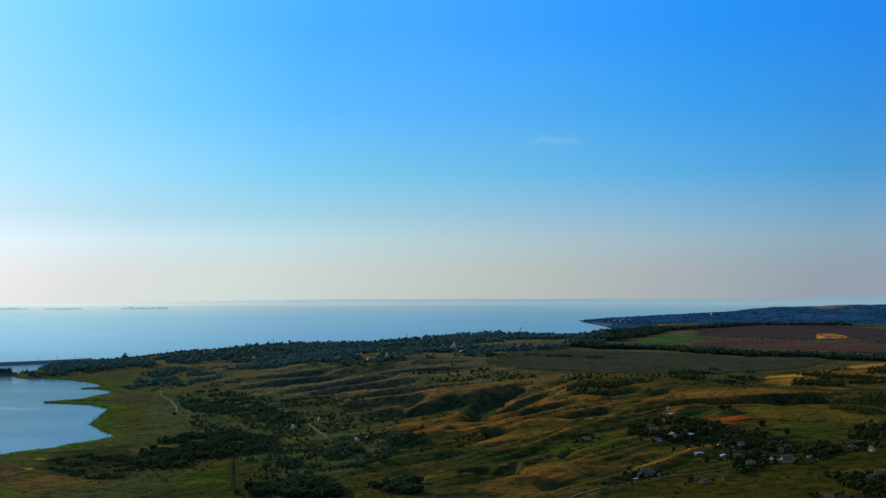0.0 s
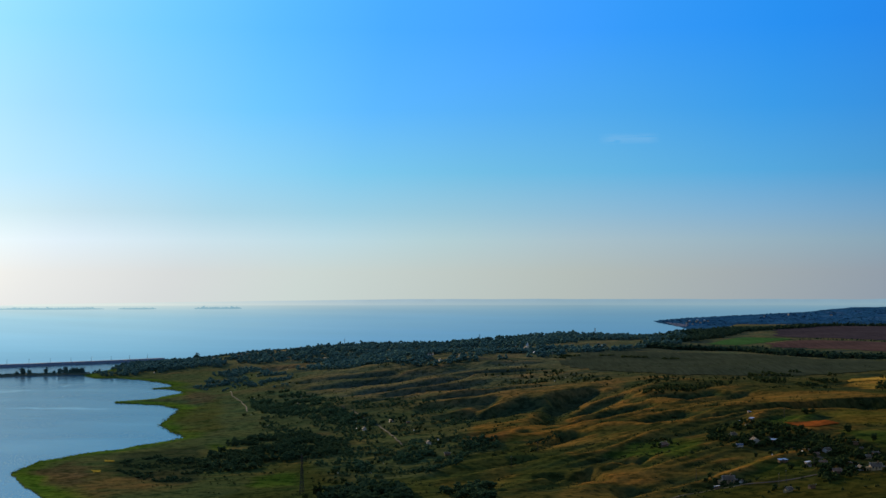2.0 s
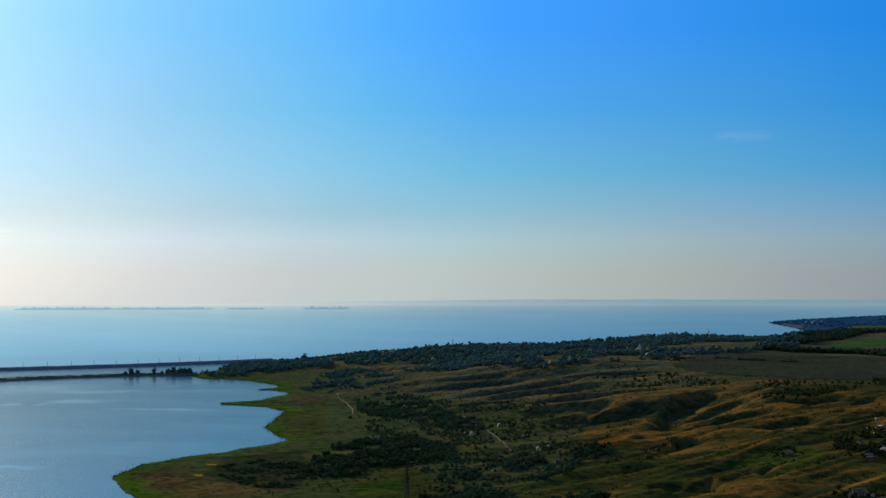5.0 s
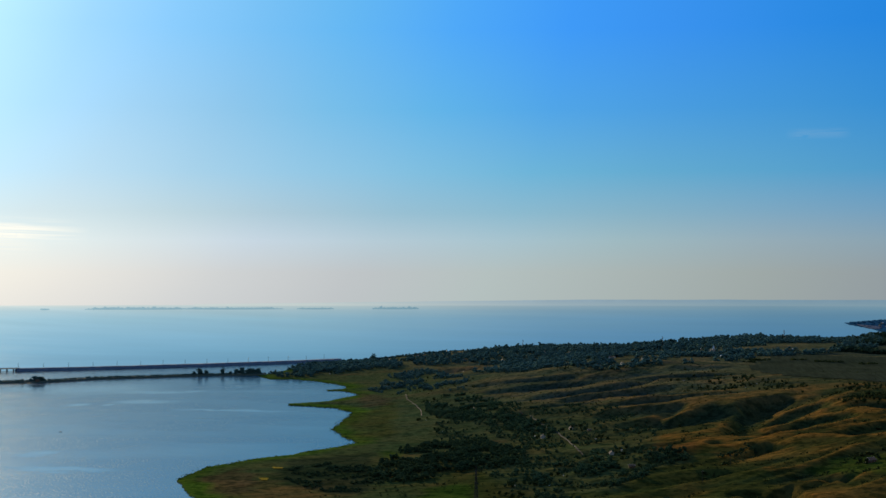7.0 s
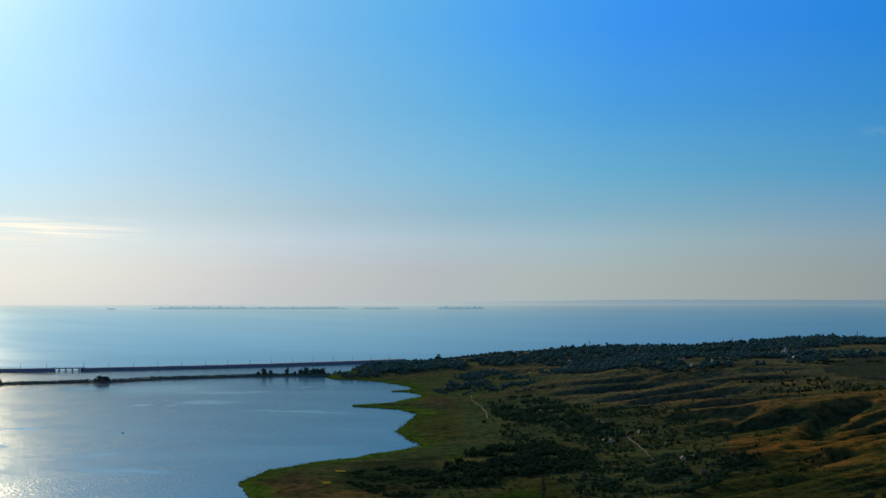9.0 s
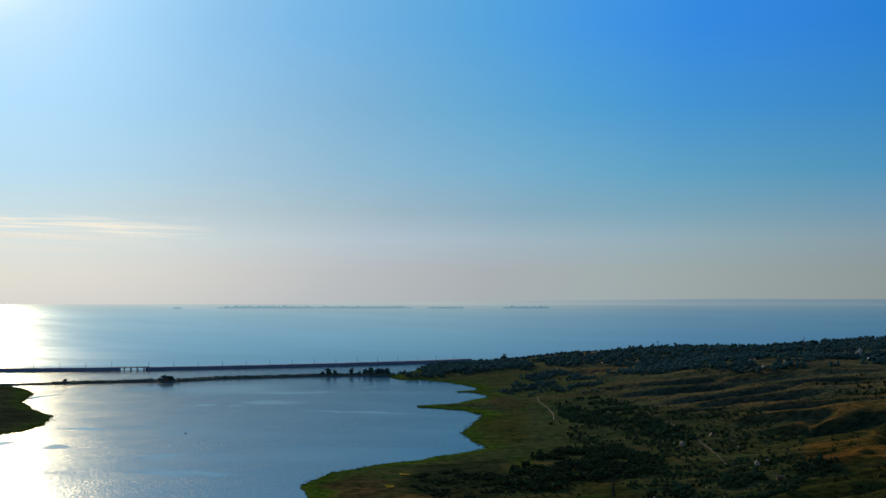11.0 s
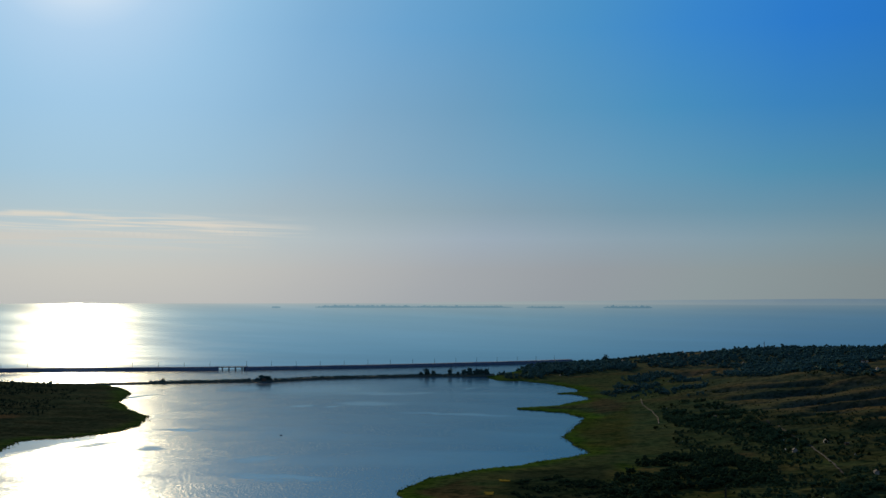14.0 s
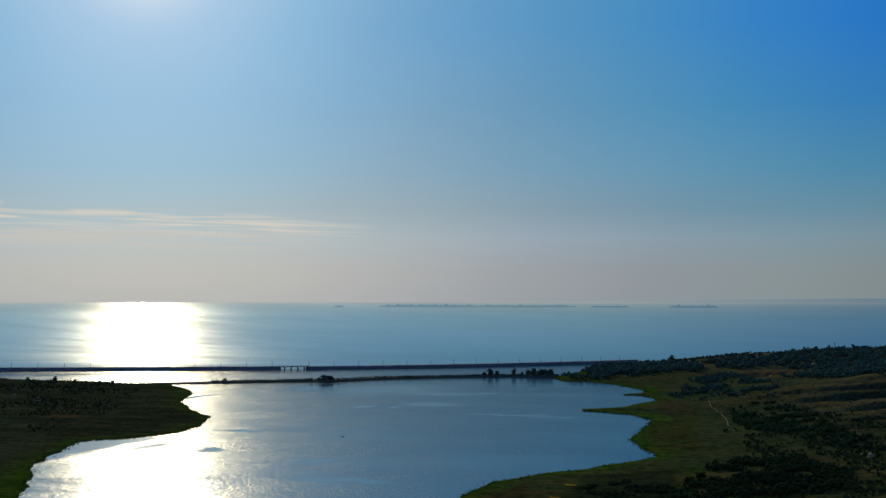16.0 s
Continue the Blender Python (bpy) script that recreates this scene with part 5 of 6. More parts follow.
joined("bank_wood", np.concatenate([scatter(plan([(-1208, 1865), (-1180, 1899), (-1160, 1945), (-1093, 1905), (-1036, 1864), (-898, 1609), (-831, 1467), (-777, 1343), (-759, 1264), (-749, 1203)]), 9.5, (1.2, 3.2), 34, -0.25, patchy=60), scatter(plan([(-1260, 1700), (-1080, 1735), (-1000, 1690), (-940, 1500), (-890, 1380), (-1000, 1250), (-1300, 1250), (-1500, 1600)]), 14, (1.8, 4.2), 33, -0.1, patchy=80)]), SMALL, BELT_LEAVES, "dark trees and gardens on the low bank", "woodland")
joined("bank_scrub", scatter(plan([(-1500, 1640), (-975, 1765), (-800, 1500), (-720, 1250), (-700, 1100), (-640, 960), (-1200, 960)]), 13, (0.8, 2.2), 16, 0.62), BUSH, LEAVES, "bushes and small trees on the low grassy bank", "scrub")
dike_spots = belt(DIKE[:-1], 10, 2.6, (1.2, 3.4), 17)
dike_spots[:, 2] = 2.1
joined("dike_scrub", dike_spots, BUSH, HAZY_LEAVES, "low bushes along the dike", "scrub")
joined("village_trees", np.concatenate([scatter(ring, 3.9, (2.0, 5.4), 31 + k, -0.28, YARDS, 16) for k, ring in enumerate(VILLAGE_GREEN)]), BIG, LEAVES, "dark garden and orchard trees round the village houses", "woodland")


def cape_wood():
    """Low woods on the far cape, denser along its skyline, with haze in their leaf colour."""
    rng = np.random.default_rng(91)
    rows = []
    for _ in range(2600):
        a = radians(rng.uniform(4.9, 19))
        r = K * rng.uniform(3180, 3600)
        x, y = r * math.sin(a), r * math.cos(a)
        rows.append((x, y))
    x, y = np.array(rows).T
    z = height(x, y)
    dry = (z > sea_level(x, y) + 1.2) & ((fractal(x / 160, y / 70, 2, 93) > -0.1) | (height(x * 1.008, y * 1.008) < sea_level(x * 1.008, y * 1.008) + 0.5))
    x, y, z = x[dry], y[dry], z[dry]
    n = len(x)
    return joined("cape_wood", np.stack([x, y, z - 0.1, rng.uniform(0.9, 1.9, n), rng.uniform(0, 6.28, n), rng.uniform(2.6, 4.0, n)], 1), BUSH, HAZY_CAPE_LEAVES, "woods over the far cape, tinted blue for haze", "woodland")


cape_wood()


def reeds():
    """A ragged fringe of reeds along the lake's shores."""
    rng = np.random.default_rng(19)
    rows = []
    for line in (WEST_SHORE[3:-2], LEFT_SHORE[1:-2]):
        for x, y, yaw in along(plan(line), 1.8):
            x, y = x + rng.normal() * 2.6, y + rng.normal() * 2.6
            rows.append((x, y, max(ground_at(x, y), -0.3) - 0.1, rng.uniform(0.35, 1.0), rng.uniform(0, 6.28), 1.5))
    return joined("reeds", rows, BUSH, REED, "ragged green reed fringe along the shore", "reeds")


reeds()


# ---- single trees ----
TREE_MESHES = []
for k in range(5):
    v, f = crown_shape(60 + k, 150, 0.48, 0.03, size=0.12)
    TREE_MESHES.append((trunk_shape(60 + k, 0.4), mesh_from("crown", v, f, HAZY_LEAVES, True), mesh_from("crown", v, f, LEAVES, True)))
TREE_KINDS = []
for bm, *crowns in TREE_MESHES:
    me = bpy.data.meshes.new("trunk")
    bm.to_mesh(me)
    bm.free()
    me.materials.append(BARK)
    TREE_KINDS.append((me, *crowns))


def tree(x, y, tall, label, group="", kind=0, wide=1.0, z=None):
    rng = random.Random(int(x * 7 + y * 13))
    x, y, tall = x * K, y * K, tall * 1.35
    top = empty("tree", Matrix.LocRotScale((x, y, ground_at(x, y) if z is None else z), Euler((0, 0, rng.uniform(0, 6.28))), (tall * wide, tall * wide, tall)), label, "tree", group)
    trunk, hazy_crown, near_crown = TREE_KINDS[kind % 5]
    # Farther trees take the crown with haze in its leaf colour.
    for name, data in (("trunk", trunk), ("crown", near_crown if y < 1500 else hazy_crown)):
        ob = new(name, data)
        ob.parent = top
    return top


for x, y, h, w in [(-107, 851, 7, 0.45), (-104.5, 850, 7.5, 0.45), (-82, 842, 4.5, 1.3), (-76, 840, 5.5, 1.4), (-71, 838, 5, 1.4), (-66, 839, 5.5, 1.3), (-112, 845, 3, 1.2)]:
    tree(x, y, h, "dark tree near the foot of the pylon", "trees by the pylon", int(x) % 5, w)
for x, y, h, w in [(192, 938, 5, 1.1), (197, 894, 4.5, 1.0), (184, 1025, 4, 1.4), (188, 1024, 3.5, 1.4), (-1153, 1722, 5, 1.2), (-1120, 1735, 4, 1.3), (-1089, 1745, 6, 1.1), (-1060, 1742, 4, 1.2), (-1030, 1748, 3.5, 1.4)]:
    tree(x, y, h, "dark lone tree at the meadow's edge", "lone trees", int(x) % 5, w)

# trees on the dike and round its islet
for x, y, h, w in [(-650, 2052, 10, 1.0), (-643, 2055, 8, 1.0), (-657, 2048, 7, 0.9), (-624, 2064, 10.5, 0.75), (-606, 2070, 8.5, 1.0), (-600, 2073, 10.5, 1.0), (-594, 2076, 9, 1.1), (-588, 2080, 10, 1.0), (-582, 2083, 11, 1.1), (-613, 2067, 6, 1.0)]:
    tree(x, y, h * 0.92, "dark round-crowned willow standing on the dike", "willows on the dike", int(x) % 5, w * 0.98, 1.4)
for x, y, h, w in [(-806, 1890, 7.0, 1.5), (-800, 1893, 6.0, 1.6), (-812, 1886, 4.6, 1.4), (-821, 1883, 3.4, 1.4), (-793, 1897, 3.4, 1.3), (-787, 1906, 2.8, 1.3)]:
    tree(x, y, h, "dark flat-topped tree on the dike's islet", "trees on the islet", int(x) % 5, w, 1.7)
tree(-488, 2385, 10, "tall dark tree standing above the ridge wood", "", 1, 1.0)
tree(-905, 1822, 5.5, "small dark tree on the dike", "", 2, 1.0, 1.7)
tree(-1010, 1745, 6.5, "small tree on the low bank", "", 3, 0.9)
rng = random.Random(5)
for x, y in [(-530, 2330), (-515, 2345), (-500, 2350), (-470, 2395), (-440, 2400), (-400, 2405), (-545, 2290), (-560, 2200), (-548, 2150), (-555, 2110), (-565, 2085), (-540, 2075)]:
    tree(x, y, rng.uniform(3.0, 4.6), "dark broad-leaved tree at the wood's shore end", "trees at the wood's end", rng.randrange(5), rng.uniform(0.9, 1.3))


# ---- houses ----
def house(label, long, deep, wall, roof_mat, wall_mat, group="", rise=0.42, chimney=True, wing=False, far=False):
    """A gabled cottage, its ridge along x: wall, two roof slopes, chimney, windows, door."""
    top = empty("house", Matrix(), label, "house", group)
    peak = wall + deep * rise
    bm = prism(bmesh.new(), [(-deep / 2, -1.5), (deep / 2, -1.5), (deep / 2, wall), (0, peak - 0.1), (-deep / 2, wall)], -long / 2, long / 2)
    bm.transform(Matrix.Rotation(radians(90), 4, "Z"))
    part("wall", bm, wall_mat, top)
    over, thick = 0.5, 0.16
    for s in (1, -1):
        slope = rise / 0.5
        edge = deep / 2 + over
        prof = [(0, peak), (s * edge, peak - slope * edge), (s * edge, peak - slope * edge + thick), (0, peak + thick)]
        bm = prism(bmesh.new(), prof if s > 0 else prof[::-1], -long / 2 - over, long / 2 + over)
        bm.transform(Matrix.Rotation(radians(90), 4, "Z"))
        part("roof", bm, roof_mat, top)
    if chimney:
        bm = box(bmesh.new(), long * 0.18, -0.35, peak - 0.8, long * 0.18 + 0.7, 0.35, peak + 1.1, 0.04)
        box(bm, long * 0.18 - 0.1, -0.45, peak + 1.1, long * 0.18 + 0.8, 0.45, peak + 1.25)
        part("chimney", bm, BRICK, top)
    if not far:
        part("ridge_cap", box(bmesh.new(), -long / 2 - over, -0.2, peak + 0.1, long / 2 + over, 0.2, peak + 0.27, 0.03), TRIM, top)
        for s in (1, -1):
            for e in (1, -1):
                bm = beam(bmesh.new(), (e * (long / 2 + over), 0, peak + 0.1), (e * (long / 2 + over), s * edge, peak - rise / 0.5 * edge + 0.1), 0.14, None, 4)
                part("verge_board", bm, TRIM, top)
        for s in (1, -1):
            for k in range(3):
                x = (-0.32 + 0.3 * k) * long
                if s < 0 and k == 1:
                    bm = box(bmesh.new(), x - 0.5, -deep / 2 - 0.06, 0.1, x + 0.5, -deep / 2 + 0.04, 2.1, 0.02)
                    part("door", bm, DOOR_PAINT, top)
                    continue
                frame_ob = part("window", box(bmesh.new(), x - 0.65, s * deep / 2 - 0.05, 0.85, x + 0.65, s * deep / 2 + 0.05, 2.15, 0.03), PLASTER, top)
                part("pane", box(bmesh.new(), x - 0.52, s * (deep / 2 + 0.052) - 0.01, 0.97, x + 0.52, s * (deep / 2 + 0.052) + 0.01, 2.03), GLASS, frame_ob)
    if wing:
        bm = box(bmesh.new(), -long / 2 - 3.6, -deep * 0.3, -1.5, -long / 2 + 0.02, deep * 0.3, wall * 0.75)
        part("annex", bm, wall_mat, top)
        bm = prism(bmesh.new(), [(-deep * 0.36, wall * 0.72), (deep * 0.36, wall * 0.95), (deep * 0.36, wall * 0.95 + 0.14), (-deep * 0.36, wall * 0.72 + 0.14)], -long / 2 - 4.0, -long / 2 + 0.05)
        bm.transform(Matrix.Rotation(radians(90), 4, "Z"))
        part("annex_roof", bm, SLATE, top)
    return top


VILLAGE = "village houses among gardens"
KINDS = [
    ("ochre cottage with a grey slate gable roof and annex", 8.6, 6.0, 2.5, SLATE, OCHRE_WALL, 0.42, True, True),
    ("whitewashed cottage with a grey slate roof", 8.4, 5.6, 2.3, SLATE, PLASTER, 0.36, True, False),
    ("brick cottage with a rusty brown roof", 8.6, 6.0, 2.3, RUST_ROOF, BRICK, 0.36, True, False),
    ("white cottage with a bright tin roof", 7.4, 5.0, 2.2, TIN_ROOF, PLASTER, 0.28, False, False),
    ("white cottage with a blue metal roof", 7.8, 5.2, 2.2, BLUE_ROOF, PLASTER, 0.3, False, False),
    ("long whitewashed shed with a grey roof", 11.0, 4.6, 2.4, SLATE, PLASTER, 0.25, False, False),
    ("dark timber-grey shed with a slate roof", 7.5, 4.6, 2.3, SLATE, BRICK, 0.28, False, False),
]
first = {}
for x, y, k, turn, size in HOUSES:
    label, long, deep, wall, roof_mat, wall_mat, rise, chim, wing = KINDS[k]
    x, y = x * K, y * K
    m = pose(x, y, ground_at(x, y) + 0.3 * size, 0, 0, turn) @ Matrix.Scale(size, 4)
    if k not in first:
        first[k] = house(label, long, deep, wall, roof_mat, wall_mat, VILLAGE, rise, chim, wing)
        first[k].matrix_basis = m
    else:
        copy_thing(first[k], m)

rng = np.random.default_rng(81)
rows = []
for hx, hy, _, _, _ in HOUSES:
    for _ in range(6):
        a, r = rng.uniform(0, 6.28), rng.uniform(5.5, 15)
        x, y = hx * K + r * math.cos(a), hy * K + r * math.sin(a) * (1.3 if math.sin(a) > 0 else 0.7)
        rows.append((x, y, ground_at(x, y) - 0.1, rng.uniform(2.0, 4.5), rng.uniform(0, 6.28), rng.uniform(0.9, 1.3)))
joined("orchard_trees", rows, BIG, LEAVES, "dark orchard trees close round the cottages", "orchard")

# a few houses on the low bank
for x, y, k, turn in [(-930, 1480, 1, 20), (-985, 1520, 3, 60), (-1040, 1600, 1, 40), (-905, 1410, 3, 10)]:
    copy_thing(first[k], pose(x * K, y * K, ground_at(x * K, y * K) + 0.3, 0, 0, turn))

# ridge hamlet: small houses half hidden in the wood
far_first = [house("small white house half hidden in the ridge wood", 8, 6, 3.2, SLATE, PLASTER, "houses in the ridge wood", 0.45, False, False, True),
             house("small house with a tin roof in the ridge wood", 8, 6, 3.2, TIN_ROOF, OCHRE_WALL, "houses in the ridge wood", 0.4, False, False, True)]
for k, (x, y, turn, size) in enumerate(RIDGE_HOUSES):
    m = pose(x, y, ground_at(x, y) + 0.3, 0, 0, turn) @ Matrix.Scale(size, 4)
    if k < 2:
        far_first[k].matrix_basis = m
    else:
        copy_thing(far_first[k % 5 % 2], m)

# the hamlet on the far cape and the taller blocks on its skyline
for k, (x, y) in enumerate([(357, 3292), (364, 3317), (367, 3279), (377, 3302), (384, 3285), (396, 3316), (402, 3307), (382, 3324), (527, 3358), (582, 3376), (664, 3338)]):
    copy_thing(far_first[k % 2], pose(x * K, y * K, ground_at(x * K, y * K) + 0.2, 0, 0, 31 * k))
for k, (x, y) in enumerate([(723, 3504), (730, 3504), (740, 3502), (754, 3503), (640, 3491)]):
    copy_thing(far_first[0], pose(x * K, y * K, ground_at(x * K, y * K), 0, 0, 40 * k) @ Matrix.Diagonal((0.6, 0.8, 1.0, 1)))


def islet():
    """A low mound widening the dike, with a hut and a landing stage."""
    bm = bmesh.new()
    cx, cy, yaw = -805 * K, 1884 * K, radians(38)
    rings = []
    for scale, z in ((1.0, -1.2), (0.92, 0.7), (0.7, 1.9), (0.3, 2.3)):
        ring = []
        for k in range(28):
            a = k / 28 * 2 * math.pi
            w = 1 + 0.18 * noise.noise((math.cos(a) * 1.5, math.sin(a) * 1.5, 4))
            u, v = 30 * scale * w * math.cos(a), 13 * scale * w * math.sin(a)
            ring.append(bm.verts.new((cx + u * math.cos(yaw) - v * math.sin(yaw), cy + u * math.sin(yaw) + v * math.cos(yaw), z)))
        rings.append(ring)
    for a, b in zip(rings, rings[1:]):
        for k in range(28):
            bm.faces.new((a[k], a[(k + 1) % 28], b[(k + 1) % 28], b[k]))
    bm.faces.new(rings[-1])
    tagged(part("islet", bm, HAZY_DIKE_GRASS), "small overgrown islet on the dike", "islet", kind="structure")
    hut = house("small dark hut on the dike's islet", 6, 4, 2.3, SLATE, BRICK, "", 0.4, False, False, True)
    hut.matrix_basis = pose(cx + 4, cy - 1, 2.1, 0, 0, 35)
    stage = empty("landing_stage", pose(cx - 3, cy - 19, 0, 0, 0, 38), "dark wooden landing stage with a tall post at the islet", "landing stage")
    part("deck", box(bmesh.new(), -2, -5, 0.5, 2, 9, 0.75, 0.03), DOOR_PAINT, stage)
    for x in (-1.8, 1.8):
        for y in (-4.6, 1.5, 8):
            part("pile", beam(bmesh.new(), (x, y, -2), (x, y, 0.9), 0.16, None, 6), BARK, stage)
    part("post", beam(bmesh.new(), (0, -5.2, -2), (0, -5.2, 4.2), 0.18, 0.12, 6), BARK, stage)


islet()


def motor_boat():
    """A small open boat on the lake."""
    top = empty("boat", pose(-518 * K, 1286 * K, 0, 0, 0, 25) @ Matrix.Scale(0.5, 4), "small dark motor boat on the open lake", "boat")
    bm = bmesh.new()
    rows = []
    for s, wide, keel in ((-2.6, 0.85, -0.25), (-1.0, 1.05, -0.35), (0.8, 0.95, -0.3), (2.2, 0.5, -0.1), (3.0, 0.04, 0.25)):
        rows.append([bm.verts.new(v) for v in ((s, -wide, 0.75), (s, -wide * 0.7, 0.05), (s, 0, keel), (s, wide * 0.7, 0.05), (s, wide, 0.75))])
    for a, b in zip(rows, rows[1:]):
        for k in range(4):
            bm.faces.new((a[k], a[k + 1], b[k + 1], b[k]))
    bm.faces.new(rows[0])
    part("hull", bm, BOAT_HULL, top)
    part("bench", box(bmesh.new(), -0.3, -0.9, 0.4, 0.2, 0.9, 0.5), DOOR_PAINT, top)
    part("cabin", box(bmesh.new(), 0.6, -0.6, 0.5, 1.6, 0.6, 1.5, 0.1), BOAT_HULL, top)
    part("motor", box(bmesh.new(), -3.0, -0.25, 0.2, -2.55, 0.25, 1.2, 0.05), STEEL, top)


motor_boat()


def church():
    x, y = 12 * K, 1905 * K
    top = empty("church", pose(x, y, ground_at(x, y), 0, 0, 20), "small white church with a pointed belfry", "church")
    part("nave", prism(bmesh.new(), [(-3.5, -1), (3.5, -1), (3.5, 5), (0, 7.5), (-3.5, 5)], -6, 5), PLASTER, top)
    part("roof", prism(bmesh.new(), [(-4, 4.8), (0, 7.7), (4, 4.8), (4, 5.0), (0, 7.95), (-4, 5.0)], -6.3, 5.3), SLATE, top)
    part("belfry", box(bmesh.new(), -1.9, -8.5, -1, 1.9, -5, 9.5, 0.05), PLASTER, top)
    part("spire", beam(bmesh.new(), (0, -6.75, 9.5), (0, -6.75, 14.5), 2.2, 0.1, 8), TIN_ROOF, top)
    part("cross", box(box(bmesh.new(), -0.08, -6.83, 14.3, 0.08, -6.67, 15.9), -0.5, -6.83, 15.1, 0.5, -6.67, 15.25), GOLD, top)


church()


def utility_pole():
    top = empty("utility_pole", Matrix(), "weathered wooden power pole with a short crossarm", "utility pole", "power poles over the slopes")
    part("pole", beam(bmesh.new(), (0, 0, -1), (0, 0, 8.5), 0.17, 0.12, 7), BARK, top)
    part("crossarm", box(bmesh.new(), -0.9, -0.07, 7.7, 0.9, 0.07, 7.88, 0.02), BARK, top)
    for x in (-0.8, 0.8, 0.0):
        part("insulator", beam(bmesh.new(), (x, 0, 7.88 if x else 8.5), (x, 0, 8.12 if x else 8.72), 0.06, 0.045, 6), PLASTER, top)
    return top


pole = utility_pole()
for k, (x, y) in enumerate([(13, 982), (-3, 904), (170, 1023), (146, 798), (128, 773), (88, 795), (123, 763)]):
    m = pose(x * K, y * K, ground_at(x * K, y * K), 0, 0, 20 + 13 * k)
    if k:
        copy_thing(pole, m)
    else:
        pole.matrix_basis = m


# ---- garden sheds ----
def garden_shed():
    """A low lean-to shed with a plank door and a tin sheet for a roof."""
    top = empty("garden_shed", Matrix(), "low plank garden shed under a pale tin sheet roof", "shed", "sheds in the village gardens")
    part("wall", prism(bmesh.new(), [(-1.4, -0.6), (1.4, -0.6), (1.4, 2.3), (-1.4, 1.8)], -1.9, 1.9), BRICK, top)
    part("roof", prism(bmesh.new(), [(-1.7, 1.76), (1.7, 2.36), (1.7, 2.44), (-1.7, 1.84)], -2.2, 2.2), TIN_ROOF, top)
    part("door", box(bmesh.new(), -1.46, -0.45, 0.0, -1.38, 0.45, 1.7, 0.01), DOOR_PAINT, top)
    return top


shed = garden_shed()
for k, (x, y) in enumerate([(139, 1000), (146, 1001), (144, 906), (135, 828), (137, 828), (153, 1056), (160, 856), (184, 880), (136, 751), (96, 778), (147, 820)]):
    m = pose(x * K, y * K, ground_at(x * K, y * K) + 0.1, 0, 0, 37 * k)
    if k:
        copy_thing(shed, m)
    else:
        shed.matrix_basis = m


# ---- pylons ----
def pylon(label, tall, base, arms, group=""):
    top = empty("pylon", Matrix(), label, "pylon", group)
    neck = base * 0.22
    for sx in (-1, 1):
        for sy in (-1, 1):
            part("leg", beam(bmesh.new(), (sx * base, sy * base, -0.5), (sx * neck * 0.5, sy * neck * 0.5, tall), 0.17, 0.11, 4), STEEL, top)
    bm = bmesh.new()
    n = 9
    for k in range(n):
        a, b = k / n, (k + 1) / n
        wa, wb = base + (neck * 0.5 - base) * a, base + (neck * 0.5 - base) * b
        za, zb = tall * a, tall * b
        for s in (-1, 1):
            beam(bm, (-wa, s * wa, za), (wb, s * wb, zb), 0.1, None, 3)
            beam(bm, (wa, s * wa, za), (-wb, s * wb, zb), 0.07, None, 3)
            beam(bm, (s * wa, -wa, za), (s * wb, wb, zb), 0.07, None, 3)
            beam(bm, (s * wa, wa, za), (s * wb, -wb, zb), 0.07, None, 3)
    part("bracing", bm, STEEL, top)
    for z, half in arms:
        bm = beam(bmesh.new(), (-half, 0, z), (half, 0, z), 0.1, None, 4)
        beam(bm, (-half, 0, z), (0, 0, z + 1.1), 0.07, None, 3)
        beam(bm, (half, 0, z), (0, 0, z + 1.1), 0.07, None, 3)
        part("crossarm", bm, STEEL, top)
    return top


near = pylon("dark lattice pylon standing beside the copse", 29, 1.35, [(22.5, 2.2), (26.0, 1.8)])
near.matrix_basis = pose(-116 * K, 862 * K, ground_at(-116 * K, 862 * K), 0, 0, 30)
sky = pylon("thin lattice pylon rising above the ridge", 19, 1.2, [(14.5, 2.4), (17, 2.0)], "pylons along the ridge")
for k, (x, y) in enumerate([(-52, 2250), (115, 2300), (-250, 2290)]):
    x, y = x * K, y * K
    m = pose(x, y, ground_at(x, y), 0, 0, 15)
    if k:
        copy_thing(sky, m)
    else:
        sky.matrix_basis = m


# ---- tracks ----
def track(line, wide, material, label, category, lift=0.35):
    bm = bmesh.new()
    pts = along(plan(line), 5)
    rows = []
    for k, (x, y, yaw) in enumerate(pts):
        (ax, ay, _), (bx, by, _) = pts[max(k - 2, 0)], pts[min(k + 2, len(pts) - 1)]
        side = Vector((by - ay, ax - bx, 0)).normalized()
        w = wide / 2 * (1 + 0.25 * noise.noise((x * 0.1, y * 0.1, 0)))
        row = []
        for s in (-w, -w * 0.4, w * 0.4, w):
            px, py = x + side.x * s, y + side.y * s
            row.append(bm.verts.new((px, py, ground_at(px, py) + lift)))
        rows.append(row)
    for a, b in zip(rows, rows[1:]):
        for i in range(3):
            bm.faces.new((a[i], a[i + 1], b[i + 1], b[i]))
    return tagged(part("road", bm, material), label, category, kind="structure")


track([(-300, 1650), (-289, 1599), (-271, 1549), (-254, 1481), (-243, 1422)], 1.1, TRACK, "pale dusty track down to the meadows", "track")
track([(-150, 1360), (-136, 1323), (-122, 1276), (-106, 1220), (-93, 1159), (-82, 1090), (-72, 1052)], 1.5, LANE_SOIL, "trodden brown lane past the farmhouses", "track", 0.6)
track([(58, 735), (66, 750), (76, 758), (84, 765), (96, 774), (109, 774), (126, 777), (150, 790)], 2.2, ASPHALT, "narrow grey asphalt road to the village", "road")
track([(143, 919), (152, 877), (157, 837), (170, 812)], 3.5, TRACK, "dusty village lane between gardens", "track")


